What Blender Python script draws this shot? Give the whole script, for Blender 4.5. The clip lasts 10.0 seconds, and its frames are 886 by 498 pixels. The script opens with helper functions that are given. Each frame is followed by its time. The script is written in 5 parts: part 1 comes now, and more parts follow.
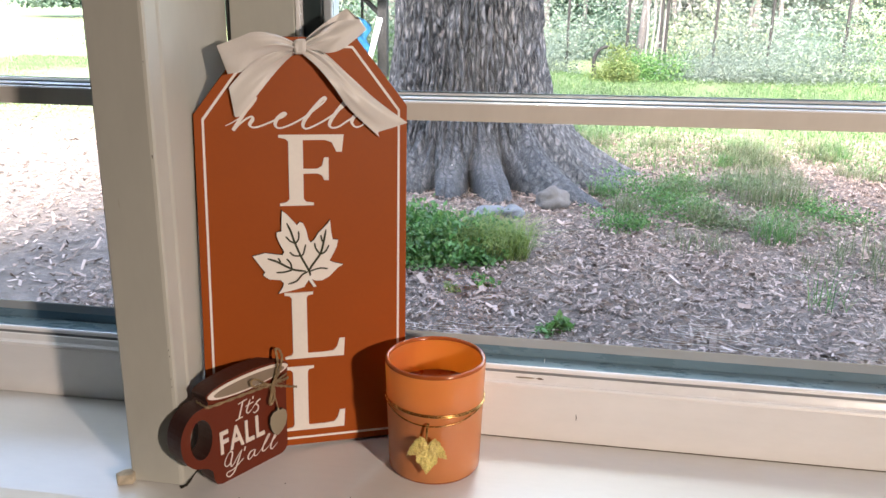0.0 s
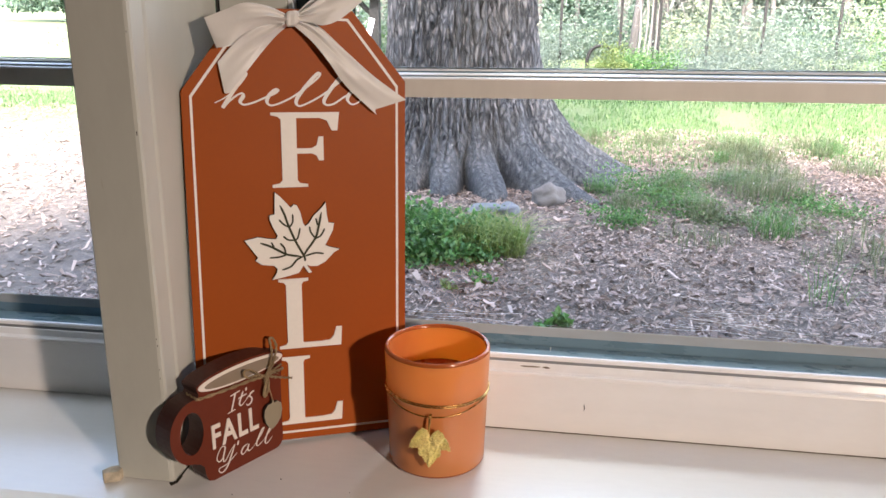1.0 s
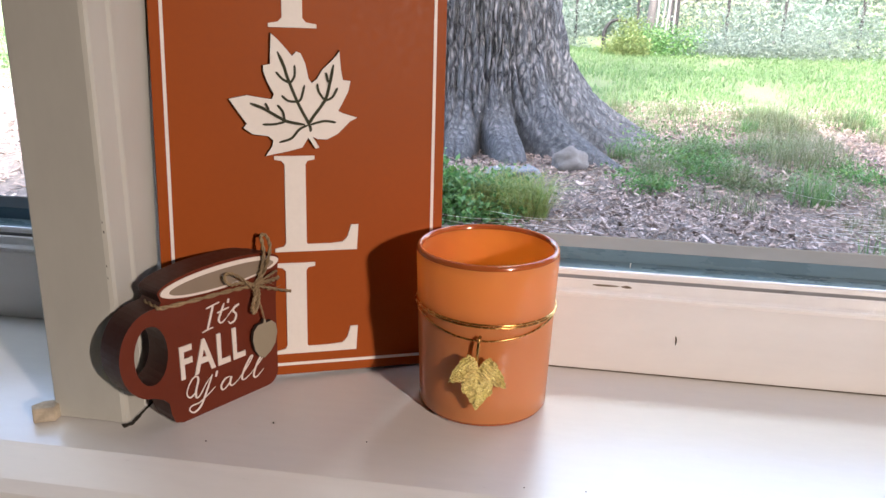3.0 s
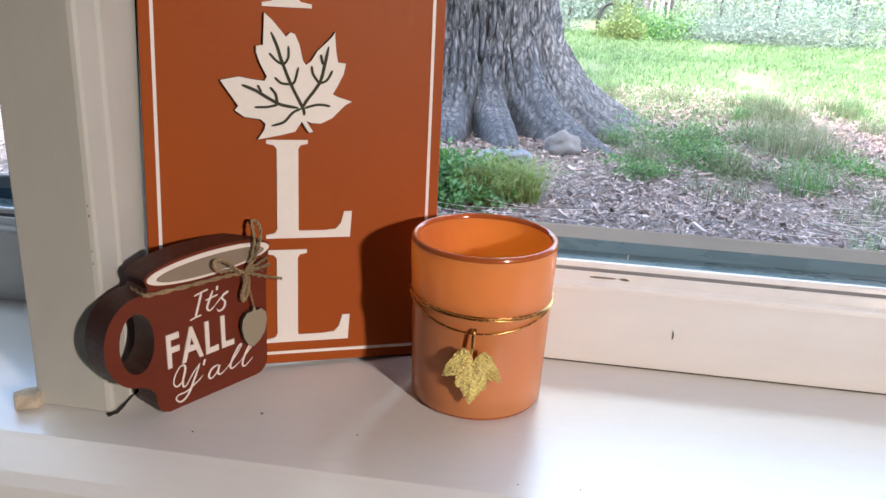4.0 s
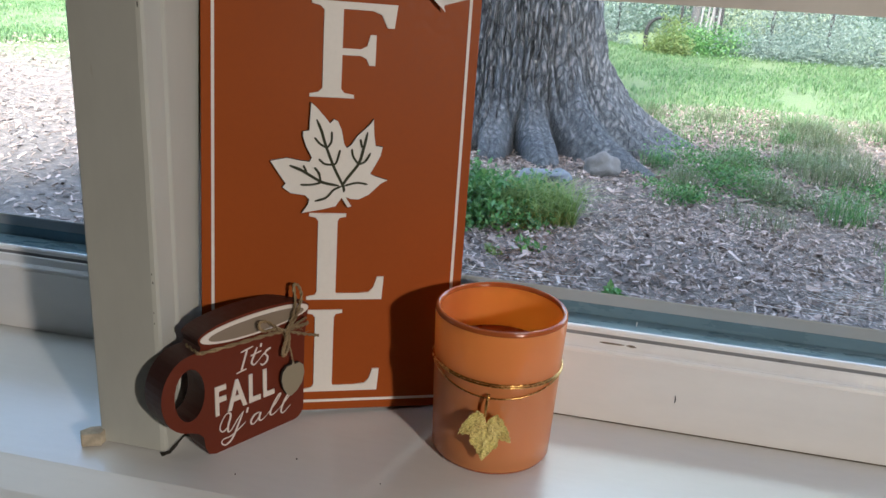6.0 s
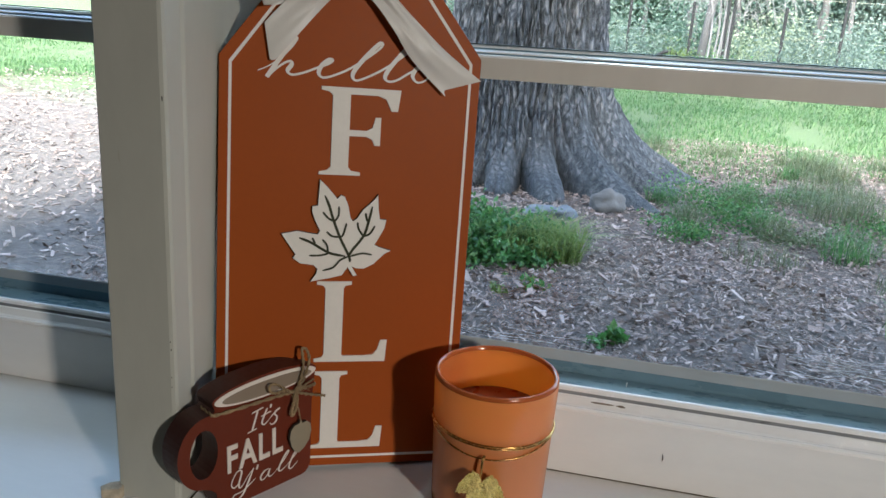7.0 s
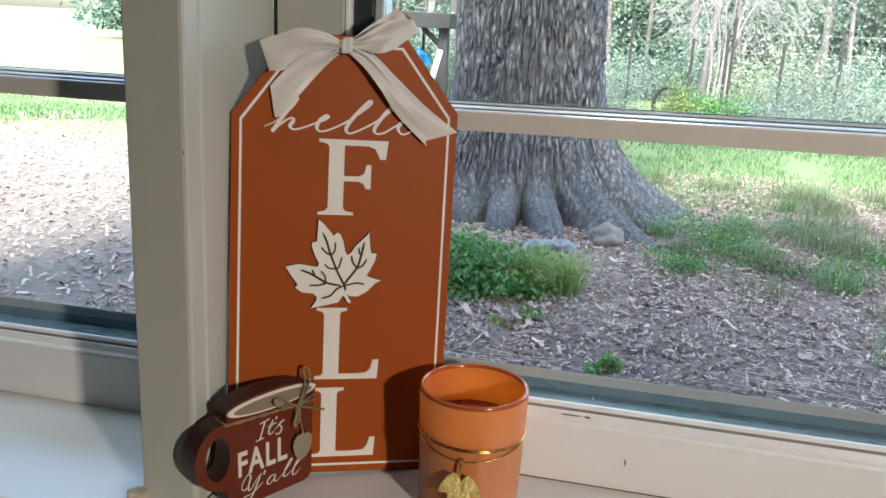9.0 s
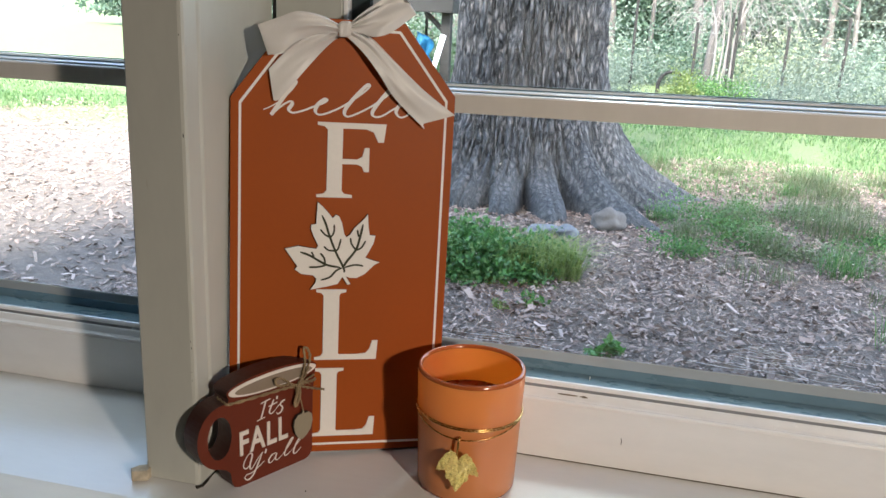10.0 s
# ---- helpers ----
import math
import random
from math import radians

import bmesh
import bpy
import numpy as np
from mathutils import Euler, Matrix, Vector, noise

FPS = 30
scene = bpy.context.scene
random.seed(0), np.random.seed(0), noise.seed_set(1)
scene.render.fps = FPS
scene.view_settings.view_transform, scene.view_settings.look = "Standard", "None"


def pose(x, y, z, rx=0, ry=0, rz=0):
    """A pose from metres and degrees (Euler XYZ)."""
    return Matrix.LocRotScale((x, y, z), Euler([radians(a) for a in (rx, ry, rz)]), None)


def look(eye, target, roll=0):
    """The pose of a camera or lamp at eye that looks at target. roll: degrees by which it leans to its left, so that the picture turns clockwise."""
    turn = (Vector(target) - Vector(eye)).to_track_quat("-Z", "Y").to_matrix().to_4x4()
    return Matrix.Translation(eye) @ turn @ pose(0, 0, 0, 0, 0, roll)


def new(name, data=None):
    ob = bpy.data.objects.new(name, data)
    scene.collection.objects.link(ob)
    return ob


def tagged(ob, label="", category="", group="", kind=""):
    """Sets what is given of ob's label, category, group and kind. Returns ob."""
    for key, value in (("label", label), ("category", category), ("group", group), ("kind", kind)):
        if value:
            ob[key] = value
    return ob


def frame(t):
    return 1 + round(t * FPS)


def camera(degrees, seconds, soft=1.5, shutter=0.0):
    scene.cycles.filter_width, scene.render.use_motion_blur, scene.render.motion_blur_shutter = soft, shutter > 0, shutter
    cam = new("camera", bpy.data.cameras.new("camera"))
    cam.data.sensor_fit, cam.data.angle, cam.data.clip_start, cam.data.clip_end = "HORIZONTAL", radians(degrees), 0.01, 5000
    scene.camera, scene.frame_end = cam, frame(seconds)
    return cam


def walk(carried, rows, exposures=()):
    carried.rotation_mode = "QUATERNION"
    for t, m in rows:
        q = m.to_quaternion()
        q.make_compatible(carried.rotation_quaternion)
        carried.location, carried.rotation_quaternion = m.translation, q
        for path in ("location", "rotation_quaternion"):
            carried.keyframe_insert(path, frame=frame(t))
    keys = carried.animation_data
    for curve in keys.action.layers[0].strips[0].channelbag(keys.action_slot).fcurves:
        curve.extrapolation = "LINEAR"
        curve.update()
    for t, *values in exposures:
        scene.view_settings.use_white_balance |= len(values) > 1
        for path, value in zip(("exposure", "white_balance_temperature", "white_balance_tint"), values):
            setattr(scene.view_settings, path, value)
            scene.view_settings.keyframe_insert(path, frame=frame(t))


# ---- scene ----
cam = camera(56.0, 10.0)
EXPOSURES = [(0, 3.90, 6550, 17), (1, 3.85, 6550, 18), (2.5, 3.77, 6450, 20), (3, 3.93, 6350, 20), (4.5, 4.02, 5950, 14), (5.2, 3.86, 5900, 12), (6, 3.40, 5850, 9), (7.5, 3.26, 5700, 5), (8.5, 3.53, 5950, 7), (10, 3.58, 6200, 10)]
PATH = [
    (0, (-0.02, -0.719, 0.41), (-0.309, 1.171, -0.178), 0.9),
    (0.5, (-0.024, -0.715, 0.403), (-0.312, 1.175, -0.184), 0.7),
    (1, (-0.03, -0.693, 0.384), (-0.305, 1.2, -0.198), 0.5),
    (1.5, (-0.031, -0.659, 0.361), (-0.307, 1.234, -0.224), 0.0),
    (2, (-0.037, -0.612, 0.328), (-0.333, 1.279, -0.252), -0.3),
    (2.5, (-0.056, -0.573, 0.285), (-0.366, 1.31, -0.312), 0.2),
    (3, (-0.08, -0.544, 0.261), (-0.368, 1.336, -0.359), 1.4),
    (4.5, (-0.086, -0.531, 0.264), (-0.347, 1.332, -0.414), 2.8),
    (5, (-0.085, -0.537, 0.273), (-0.352, 1.322, -0.414), 3.0),
    (5.5, (-0.078, -0.554, 0.298), (-0.369, 1.302, -0.389), 3.3),
    (6, (-0.071, -0.567, 0.321), (-0.427, 1.289, -0.336), 3.7),
    (7.5, (-0.053, -0.616, 0.381), (-0.44, 1.258, -0.203), 3.7),
    (8, (-0.04, -0.647, 0.395), (-0.426, 1.23, -0.177), 3.3),
    (8.5, (-0.028, -0.666, 0.392), (-0.431, 1.221, -0.135), 3.0),
    (9, (-0.024, -0.671, 0.383), (-0.436, 1.217, -0.131), 2.9),
    (9.5, (-0.018, -0.675, 0.378), (-0.433, 1.207, -0.158), 2.7),
    (10, (-0.017, -0.678, 0.382), (-0.435, 1.2, -0.165), 2.7),
]
walk(cam, [(t, look(eye, target, roll)) for t, eye, target, roll in PATH], EXPOSURES)
SKY, SUN, LAMP = 0.15, 2.7, 0.385

# ---- world, sun, lamp ----
world = bpy.data.worlds.new("world")
scene.world = world
world.use_nodes = True
wn = world.node_tree
bg = wn.nodes["Background"]
sky = wn.nodes.new("ShaderNodeTexSky")
sky.sky_type, sky.sun_disc = "NISHITA", False
sky.sun_elevation, sky.sun_rotation = radians(50), radians(165)
sky.air_density, sky.dust_density, sky.ozone_density = 1.4, 4.0, 1.0
wn.links.new(sky.outputs["Color"], bg.inputs["Color"])
bg.inputs["Strength"].default_value = SKY


def lamp(name, kind, energy, colour, m, **more):
    data = bpy.data.lights.new(name, kind)
    data.energy, data.color = energy, colour
    for k, v in more.items():
        if k == "size":
            data.size = v
        if k == "angle":
            data.angle = v
        if k == "spread":
            data.spread = v
    ob = new(name, data)
    ob.matrix_world = m
    return ob


lamp("sun", "SUN", SUN, (1.0, 0.95, 0.86), look((-0.9, -3.4, 4.2), (0, 0, 0)), angle=radians(14))
lamp("room_lamp", "AREA", LAMP, (1.0, 0.85, 0.69), look((0.95, -1.28, 0.62), (-0.25, -0.08, 0.0)), size=0.07, spread=radians(90))
# Two added area lamps boost the sky's light: one outdoors, one in window 2.
lamp("skylight_fill", "AREA", 0.048, (0.86, 0.98, 0.96), look((-0.03, 0.90, 1.20), (0.0, -0.10, 0.0)), size=0.26, spread=radians(42))
lamp("skylight_fill", "AREA", 0.05, (0.86, 0.97, 0.97), look((-0.80, 0.090, 0.60), (-0.62, -0.25, 0.02)), size=0.32, spread=radians(90))

# ---- materials ----


def nodes_of(name):
    m = bpy.data.materials.new(name)
    m.use_nodes = True
    nt = m.node_tree
    return m, nt, nt.nodes["Principled BSDF"]


def ramp(nt, fac, stops):
    r = nt.nodes.new("ShaderNodeValToRGB")
    while len(r.color_ramp.elements) < len(stops):
        r.color_ramp.elements.new(0.5)
    for e, (p, c) in zip(r.color_ramp.elements, stops):
        e.position, e.color = p, (*c, 1)
    nt.links.new(fac, r.inputs["Fac"])
    return r.outputs["Color"]


def noise_tex(nt, scale, detail=4.0, rough=0.6, stretch=(1, 1, 1), distort=0.0):
    tc = nt.nodes.new("ShaderNodeTexCoord")
    mp = nt.nodes.new("ShaderNodeMapping")
    mp.inputs["Scale"].default_value = stretch
    nt.links.new(tc.outputs["Object"], mp.inputs["Vector"])
    n = nt.nodes.new("ShaderNodeTexNoise")
    n.inputs["Scale"].default_value, n.inputs["Detail"].default_value = scale, detail
    n.inputs["Roughness"].default_value, n.inputs["Distortion"].default_value = rough, distort
    nt.links.new(mp.outputs["Vector"], n.inputs["Vector"])
    return n.outputs["Fac"]


def mixed(nt, a, b, fac, kind="MIX"):
    x = nt.nodes.new("ShaderNodeMix")
    x.data_type, x.blend_type = "RGBA", kind
    if isinstance(fac, float):
        x.inputs["Factor"].default_value = fac
    else:
        nt.links.new(fac, x.inputs["Factor"])
    nt.links.new(a, x.inputs["A"])
    nt.links.new(b, x.inputs["B"])
    return x.outputs["Result"]


def bump(nt, bsdf, height, strength, distance):
    b = nt.nodes.new("ShaderNodeBump")
    b.inputs["Strength"].default_value, b.inputs["Distance"].default_value = strength, distance
    nt.links.new(height, b.inputs["Height"])
    nt.links.new(b.outputs["Normal"], bsdf.inputs["Normal"])


def tone(c, k):
    return tuple(min(1.0, max(0.0, v * k)) for v in c)


def surface(name, colour, rough=0.5, metal=0.0, spread=0.12, big=9.0, fine=90.0, relief=0.15, depth=0.0006, stretch=(1, 1, 1), stain=None, uneven=0.10):
    """Paint, wood, cloth or stone: colour that varies at two scales, fine relief, uneven gloss."""
    m, nt, b = nodes_of(name)
    n1, n2 = noise_tex(nt, big, 3.0, 0.55, stretch), noise_tex(nt, fine, 4.0, 0.65, stretch)
    c1 = ramp(nt, n1, [(0.3, tone(colour, 1 - spread)), (0.7, tone(colour, 1 + spread))])
    c2 = ramp(nt, n2, [(0.3, (1 - spread,) * 3), (0.65, (1, 1, 1))])
    col = mixed(nt, c1, c2, 1.0, "MULTIPLY")
    if stain:
        n3 = noise_tex(nt, stain[1], 6.0, 0.7, stretch, 0.6)
        mask = ramp(nt, n3, [(stain[2], (0, 0, 0)), (stain[2] + 0.08, (1, 1, 1))])
        flat = nt.nodes.new("ShaderNodeRGB")
        flat.outputs[0].default_value = (*stain[0], 1)
        col = mixed(nt, col, flat.outputs[0], mask)
    nt.links.new(col, b.inputs["Base Color"])
    b.inputs["Metallic"].default_value = metal
    r = ramp(nt, n2, [(0.25, (max(0.03, rough - uneven),) * 3), (0.75, (min(1, rough + uneven),) * 3)])
    nt.links.new(r, b.inputs["Roughness"])
    bump(nt, b, n2, relief, depth)
    return m


def leafy(name, colours, rough=0.5, through_light=0.45):
    """Leaf or grass: each piece its own green, partly lit through."""
    m, nt, b = nodes_of(name)
    geo = nt.nodes.new("ShaderNodeNewGeometry")
    col = ramp(nt, geo.outputs["Random Per Island"], [(i / (len(colours) - 1), c) for i, c in enumerate(colours)])
    nt.links.new(col, b.inputs["Base Color"])
    b.inputs["Roughness"].default_value = rough
    t = nt.nodes.new("ShaderNodeBsdfTranslucent")
    nt.links.new(col, t.inputs["Color"])
    mix = nt.nodes.new("ShaderNodeMixShader")
    mix.inputs["Fac"].default_value = through_light
    nt.links.new(b.outputs["BSDF"], mix.inputs[1])
    nt.links.new(t.outputs["BSDF"], mix.inputs[2])
    nt.links.new(mix.outputs["Shader"], nt.nodes["Material Output"].inputs["Surface"])
    return m


def bark_material():
    """Oak bark: long plates between dark cracks, grey with lichen-pale patches."""
    m, nt, b = nodes_of("bark")
    tc = nt.nodes.new("ShaderNodeTexCoord")
    warp = nt.nodes.new("ShaderNodeTexNoise")
    warp.inputs["Scale"].default_value, warp.inputs["Detail"].default_value = 9.0, 3.0
    nt.links.new(tc.outputs["Object"], warp.inputs["Vector"])
    add = nt.nodes.new("ShaderNodeVectorMath")
    add.operation = "MULTIPLY_ADD"
    add.inputs[1].default_value = (0.045, 0.045, 0.10)
    nt.links.new(warp.outputs["Color"], add.inputs[0])
    nt.links.new(tc.outputs["Object"], add.inputs[2])
    mp = nt.nodes.new("ShaderNodeMapping")
    mp.inputs["Scale"].default_value = (1, 1, 0.30)
    nt.links.new(add.outputs["Vector"], mp.inputs["Vector"])
    cell = nt.nodes.new("ShaderNodeTexVoronoi")
    cell.feature = "DISTANCE_TO_EDGE"
    cell.inputs["Scale"].default_value = 40.0
    nt.links.new(mp.outputs["Vector"], cell.inputs["Vector"])
    n2, n3 = noise_tex(nt, 5.0, 3.0, 0.6), noise_tex(nt, 110.0, 4.0, 0.7, (1, 1, 0.4))
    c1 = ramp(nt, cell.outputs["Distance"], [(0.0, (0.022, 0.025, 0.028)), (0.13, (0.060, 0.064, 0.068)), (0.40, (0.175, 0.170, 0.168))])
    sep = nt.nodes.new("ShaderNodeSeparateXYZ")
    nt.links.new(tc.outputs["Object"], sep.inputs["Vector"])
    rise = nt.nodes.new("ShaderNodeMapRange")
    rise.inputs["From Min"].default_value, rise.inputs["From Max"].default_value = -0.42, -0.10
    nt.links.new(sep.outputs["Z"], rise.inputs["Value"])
    # Root bark: finer, and darker toward the ground, the foot's shade put into colour.
    shaded_root = ramp(nt, noise_tex(nt, 42.0, 6.0, 0.75), [(0.34, (0.014, 0.023, 0.026)), (0.68, (0.088, 0.091, 0.092))])
    c1 = mixed(nt, mixed(nt, shaded_root, c1, 0.30), c1, rise.outputs["Result"])
    c2 = ramp(nt, n2, [(0.35, (0.70, 0.74, 0.80)), (0.7, (1.0, 0.98, 0.96))])
    c3 = ramp(nt, n3, [(0.3, (0.50, 0.52, 0.54)), (0.66, (1.25, 1.23, 1.22)), (0.74, (2.0, 1.9, 1.85))])
    nt.links.new(mixed(nt, mixed(nt, c1, c2, 1.0, "MULTIPLY"), c3, 1.0, "MULTIPLY"), b.inputs["Base Color"])
    b.inputs["Roughness"].default_value = 0.9
    h = ramp(nt, cell.outputs["Distance"], [(0.0, (0, 0, 0)), (0.28, (1, 1, 1))])
    bump(nt, b, mixed(nt, mixed(nt, n3, h, 0.30), mixed(nt, h, n3, 0.45), rise.outputs["Result"]), 0.85, 0.015)
    return m


def ground_material():
    m, nt, b = nodes_of("ground_soil")
    n1, n2, n3 = noise_tex(nt, 2.2, 4.0), noise_tex(nt, 45.0, 5.0, 0.7), noise_tex(nt, 0.8, 3.0)
    soil = ramp(nt, n2, [(0.3, (0.042, 0.036, 0.029)), (0.55, (0.105, 0.084, 0.068)), (0.75, (0.21, 0.168, 0.142))])
    turf = ramp(nt, n2, [(0.3, (0.035, 0.055, 0.018)), (0.7, (0.085, 0.12, 0.038))])
    tc = nt.nodes.new("ShaderNodeTexCoord")
    sep = nt.nodes.new("ShaderNodeSeparateXYZ")
    nt.links.new(tc.outputs["Object"], sep.inputs["Vector"])
    add = nt.nodes.new("ShaderNodeMath")
    add.operation = "MULTIPLY_ADD"
    add.inputs[1].default_value = 1.8
    nt.links.new(n3, add.inputs[0])
    nt.links.new(sep.outputs["Y"], add.inputs[2])
    rng = nt.nodes.new("ShaderNodeMapRange")
    rng.inputs["From Min"].default_value, rng.inputs["From Max"].default_value = 4.7, 5.5
    nt.links.new(add.outputs["Value"], rng.inputs["Value"])
    nt.links.new(mixed(nt, soil, turf, rng.outputs["Result"]), b.inputs["Base Color"])
    b.inputs["Roughness"].default_value = 0.95
    bump(nt, b, n2, 0.8, 0.02)
    return m


def frosted_glass(name, dark, light, rough, share):
    """Amber glass that light soaks through."""
    m, nt, b = nodes_of(name)
    n = noise_tex(nt, 14.0, 2.0)
    nt.links.new(ramp(nt, n, [(0.3, dark), (0.7, light)]), b.inputs["Base Color"])
    b.inputs["Roughness"].default_value = rough
    b.inputs["Coat Weight"].default_value, b.inputs["Coat Roughness"].default_value = 0.7, 0.08
    t = nt.nodes.new("ShaderNodeBsdfTranslucent")
    t.inputs["Color"].default_value = (1.0, 0.50, 0.12, 1)
    mix = nt.nodes.new("ShaderNodeMixShader")
    mix.inputs["Fac"].default_value = share
    nt.links.new(b.outputs["BSDF"], mix.inputs[1])
    nt.links.new(t.outputs["BSDF"], mix.inputs[2])
    nt.links.new(mix.outputs["Shader"], nt.nodes["Material Output"].inputs["Surface"])
    return m


def pane_glass():
    m, nt, b = nodes_of("window_glass")
    n = noise_tex(nt, 6.0, 5.0, 0.65)
    b.inputs["Base Color"].default_value = (1, 1, 1, 1)
    b.inputs["Transmission Weight"].default_value = 1.0
    b.inputs["Roughness"].default_value = 0.0
    b.inputs["IOR"].default_value = 1.45
    dust = nt.nodes.new("ShaderNodeBsdfDiffuse")
    dust.inputs["Color"].default_value = (0.75, 0.75, 0.72, 1)
    thin = nt.nodes.new("ShaderNodeBsdfTransparent")
    mask = ramp(nt, n, [(0.47, (0.0, 0.0, 0.0)), (0.85, (0.10, 0.10, 0.10))])
    gl = nt.nodes.new("ShaderNodeBsdfGlossy")
    gl.inputs["Roughness"].default_value = 0.0
    fr = nt.nodes.new("ShaderNodeFresnel")
    fr.inputs["IOR"].default_value = 1.3
    m1, m2 = nt.nodes.new("ShaderNodeMixShader"), nt.nodes.new("ShaderNodeMixShader")
    nt.links.new(fr.outputs["Fac"], m1.inputs["Fac"])
    nt.links.new(thin.outputs["BSDF"], m1.inputs[1])
    nt.links.new(gl.outputs["BSDF"], m1.inputs[2])
    nt.links.new(mask, m2.inputs["Fac"])
    nt.links.new(m1.outputs["Shader"], m2.inputs[1])
    nt.links.new(dust.outputs["BSDF"], m2.inputs[2])
    nt.links.new(m2.outputs["Shader"], nt.nodes["Material Output"].inputs["Surface"])
    return m


PAINT = surface("cream_paint", (0.70, 0.665, 0.61), 0.42, spread=0.05, big=6, fine=60, relief=0.25, depth=0.0008, stretch=(1, 1, 0.35), stain=((0.42, 0.38, 0.30), 38.0, 0.72))
# Post and stiles: cream darkened and greened, their shading put into the paint.
POST_PAINT = surface("shaded_cream_paint", (0.50, 0.505, 0.455), 0.45, spread=0.06, big=6, fine=60, relief=0.25, depth=0.0008, stretch=(1, 1, 0.35), stain=((0.36, 0.33, 0.25), 38.0, 0.70))
# Bottom board: a lighter cream than PAINT.
BOARD_PAINT = surface("pale_cream_paint", (0.80, 0.785, 0.77), 0.36, spread=0.045, big=6, fine=60, relief=0.25, depth=0.0008, stretch=(0.35, 1, 1), stain=((0.52, 0.47, 0.40), 38.0, 0.74))
SILL_PAINT = surface("sill_paint", (0.75, 0.75, 0.74), 0.30, spread=0.03, big=4, fine=160, relief=0.10, depth=0.0003, stretch=(0.25, 1, 1), stain=((0.60, 0.57, 0.52), 120.0, 0.80), uneven=0.03)
TRIM = surface("white_trim", (0.90, 0.90, 0.90), 0.22, spread=0.04, fine=70, relief=0.2, stain=((0.40, 0.37, 0.33), 55.0, 0.74))
GREY_GROOVE = surface("grey_bead_groove", (0.30, 0.31, 0.33), 0.5, spread=0.15, big=30, fine=120, stain=((0.10, 0.10, 0.10), 45.0, 0.60), stretch=(0.25, 1, 1))
ALUMINIUM = surface("dull_aluminium", (0.84, 0.86, 0.90), 0.18, metal=0.85, spread=0.04, fine=120)
GREY_FRAME = surface("weathered_grey_frame", (0.43, 0.47, 0.495), 0.45, spread=0.10, big=12, fine=70, stain=((0.08, 0.09, 0.09), 40.0, 0.70), stretch=(0.3, 1, 1))
BLUE_LEDGE = surface("blue_grey_ledge", (0.165, 0.265, 0.33), 0.30, spread=0.14, big=14, fine=80, stain=((0.50, 0.53, 0.55), 70.0, 0.72), stretch=(0.3, 1, 1))
DARK_TRACK = surface("dark_window_track", (0.025, 0.040, 0.042), 0.45, spread=0.2)
RUST_SPOT = surface("brown_worn_wood", (0.20, 0.165, 0.125), 0.8, spread=0.35, big=60, fine=300)
SEAM = surface("brown_joint", (0.13, 0.105, 0.075), 0.9, spread=0.3, big=40)
CRACK = surface("dark_joint", (0.03, 0.026, 0.02), 0.9, spread=0.2)
WALL = surface("wall_paint", (0.27, 0.245, 0.21), 0.75, spread=0.04, big=3, fine=150)
FLOOR = surface("floor_wood", (0.26, 0.17, 0.10), 0.45, spread=0.18, stretch=(0.15, 1, 1), big=6, fine=40)
CEILING = surface("ceiling_paint", (0.55, 0.53, 0.50), 0.9, spread=0.03)
SIDING = surface("outer_siding", (0.62, 0.61, 0.58), 0.7, spread=0.06)
SHINGLE = surface("roof_shingle", (0.09, 0.085, 0.08), 0.9, spread=0.2)
GLASS = pane_glass()
RUST = surface("burnt_orange_paint", (0.33, 0.071, 0.0085), 0.48, spread=0.05, big=8, fine=240, relief=0.12, depth=0.0003)
RUST.node_tree.nodes["Principled BSDF"].inputs["Specular IOR Level"].default_value = 0.15
RUST_EDGE = surface("dark_board_edge", (0.075, 0.040, 0.022), 0.7, spread=0.2)
LETTER = surface("ivory_letter_paint", (0.80, 0.765, 0.715), 0.5, spread=0.04, fine=300, relief=0.1, depth=0.0002)
VEIN = surface("leaf_cut", (0.042, 0.045, 0.022), 0.8, spread=0.3)
CUT_EDGE = surface("burnt_wood_edge", (0.035, 0.022, 0.014), 0.8, spread=0.25)
SATIN = surface("ivory_satin", (0.71, 0.685, 0.655), 0.42, spread=0.03, big=30, fine=900, relief=0.05, depth=0.0001, stretch=(1, 0.2, 1))
SATIN.node_tree.nodes["Principled BSDF"].inputs["Sheen Weight"].default_value = 0.25
MUG_PAINT = surface("maroon_brown_paint", (0.130, 0.025, 0.011), 0.45, spread=0.08, big=18, fine=260, relief=0.15, depth=0.0003, stain=((0.06, 0.018, 0.010), 45.0, 0.68))
MUG_PAINT.node_tree.nodes["Principled BSDF"].inputs["Specular IOR Level"].default_value = 0.25
# Sides and handle hole: a darker maroon than the front.
MUG_SIDE = surface("dark_maroon_sides", (0.055, 0.016, 0.011), 0.5, spread=0.2, fine=200)
MUG_WHITE = surface("worn_white_print", (0.72, 0.66, 0.60), 0.55, spread=0.06, fine=500, stain=((0.30, 0.13, 0.09), 260.0, 0.64))
COCOA = surface("taupe_drink_paint", (0.235, 0.185, 0.135), 0.5, spread=0.06)
TWINE = surface("jute_twine", (0.30, 0.215, 0.115), 0.85, spread=0.35, big=60, fine=500, relief=0.6, depth=0.0006, stretch=(1, 0.25, 1))
TAG = surface("sage_taupe_tag", (0.27, 0.235, 0.165), 0.55, spread=0.05, fine=260)
AMBER = frosted_glass("frosted_amber_glass", (0.70, 0.275, 0.092), (0.75, 0.305, 0.108), 0.38, 0.34)
INNER = frosted_glass("inner_amber_glass", (0.82, 0.33, 0.105), (0.88, 0.37, 0.125), 0.22, 0.60)
RIM_GLASS = surface("dark_amber_rim", (0.42, 0.105, 0.028), 0.10, spread=0.10, relief=0.03)
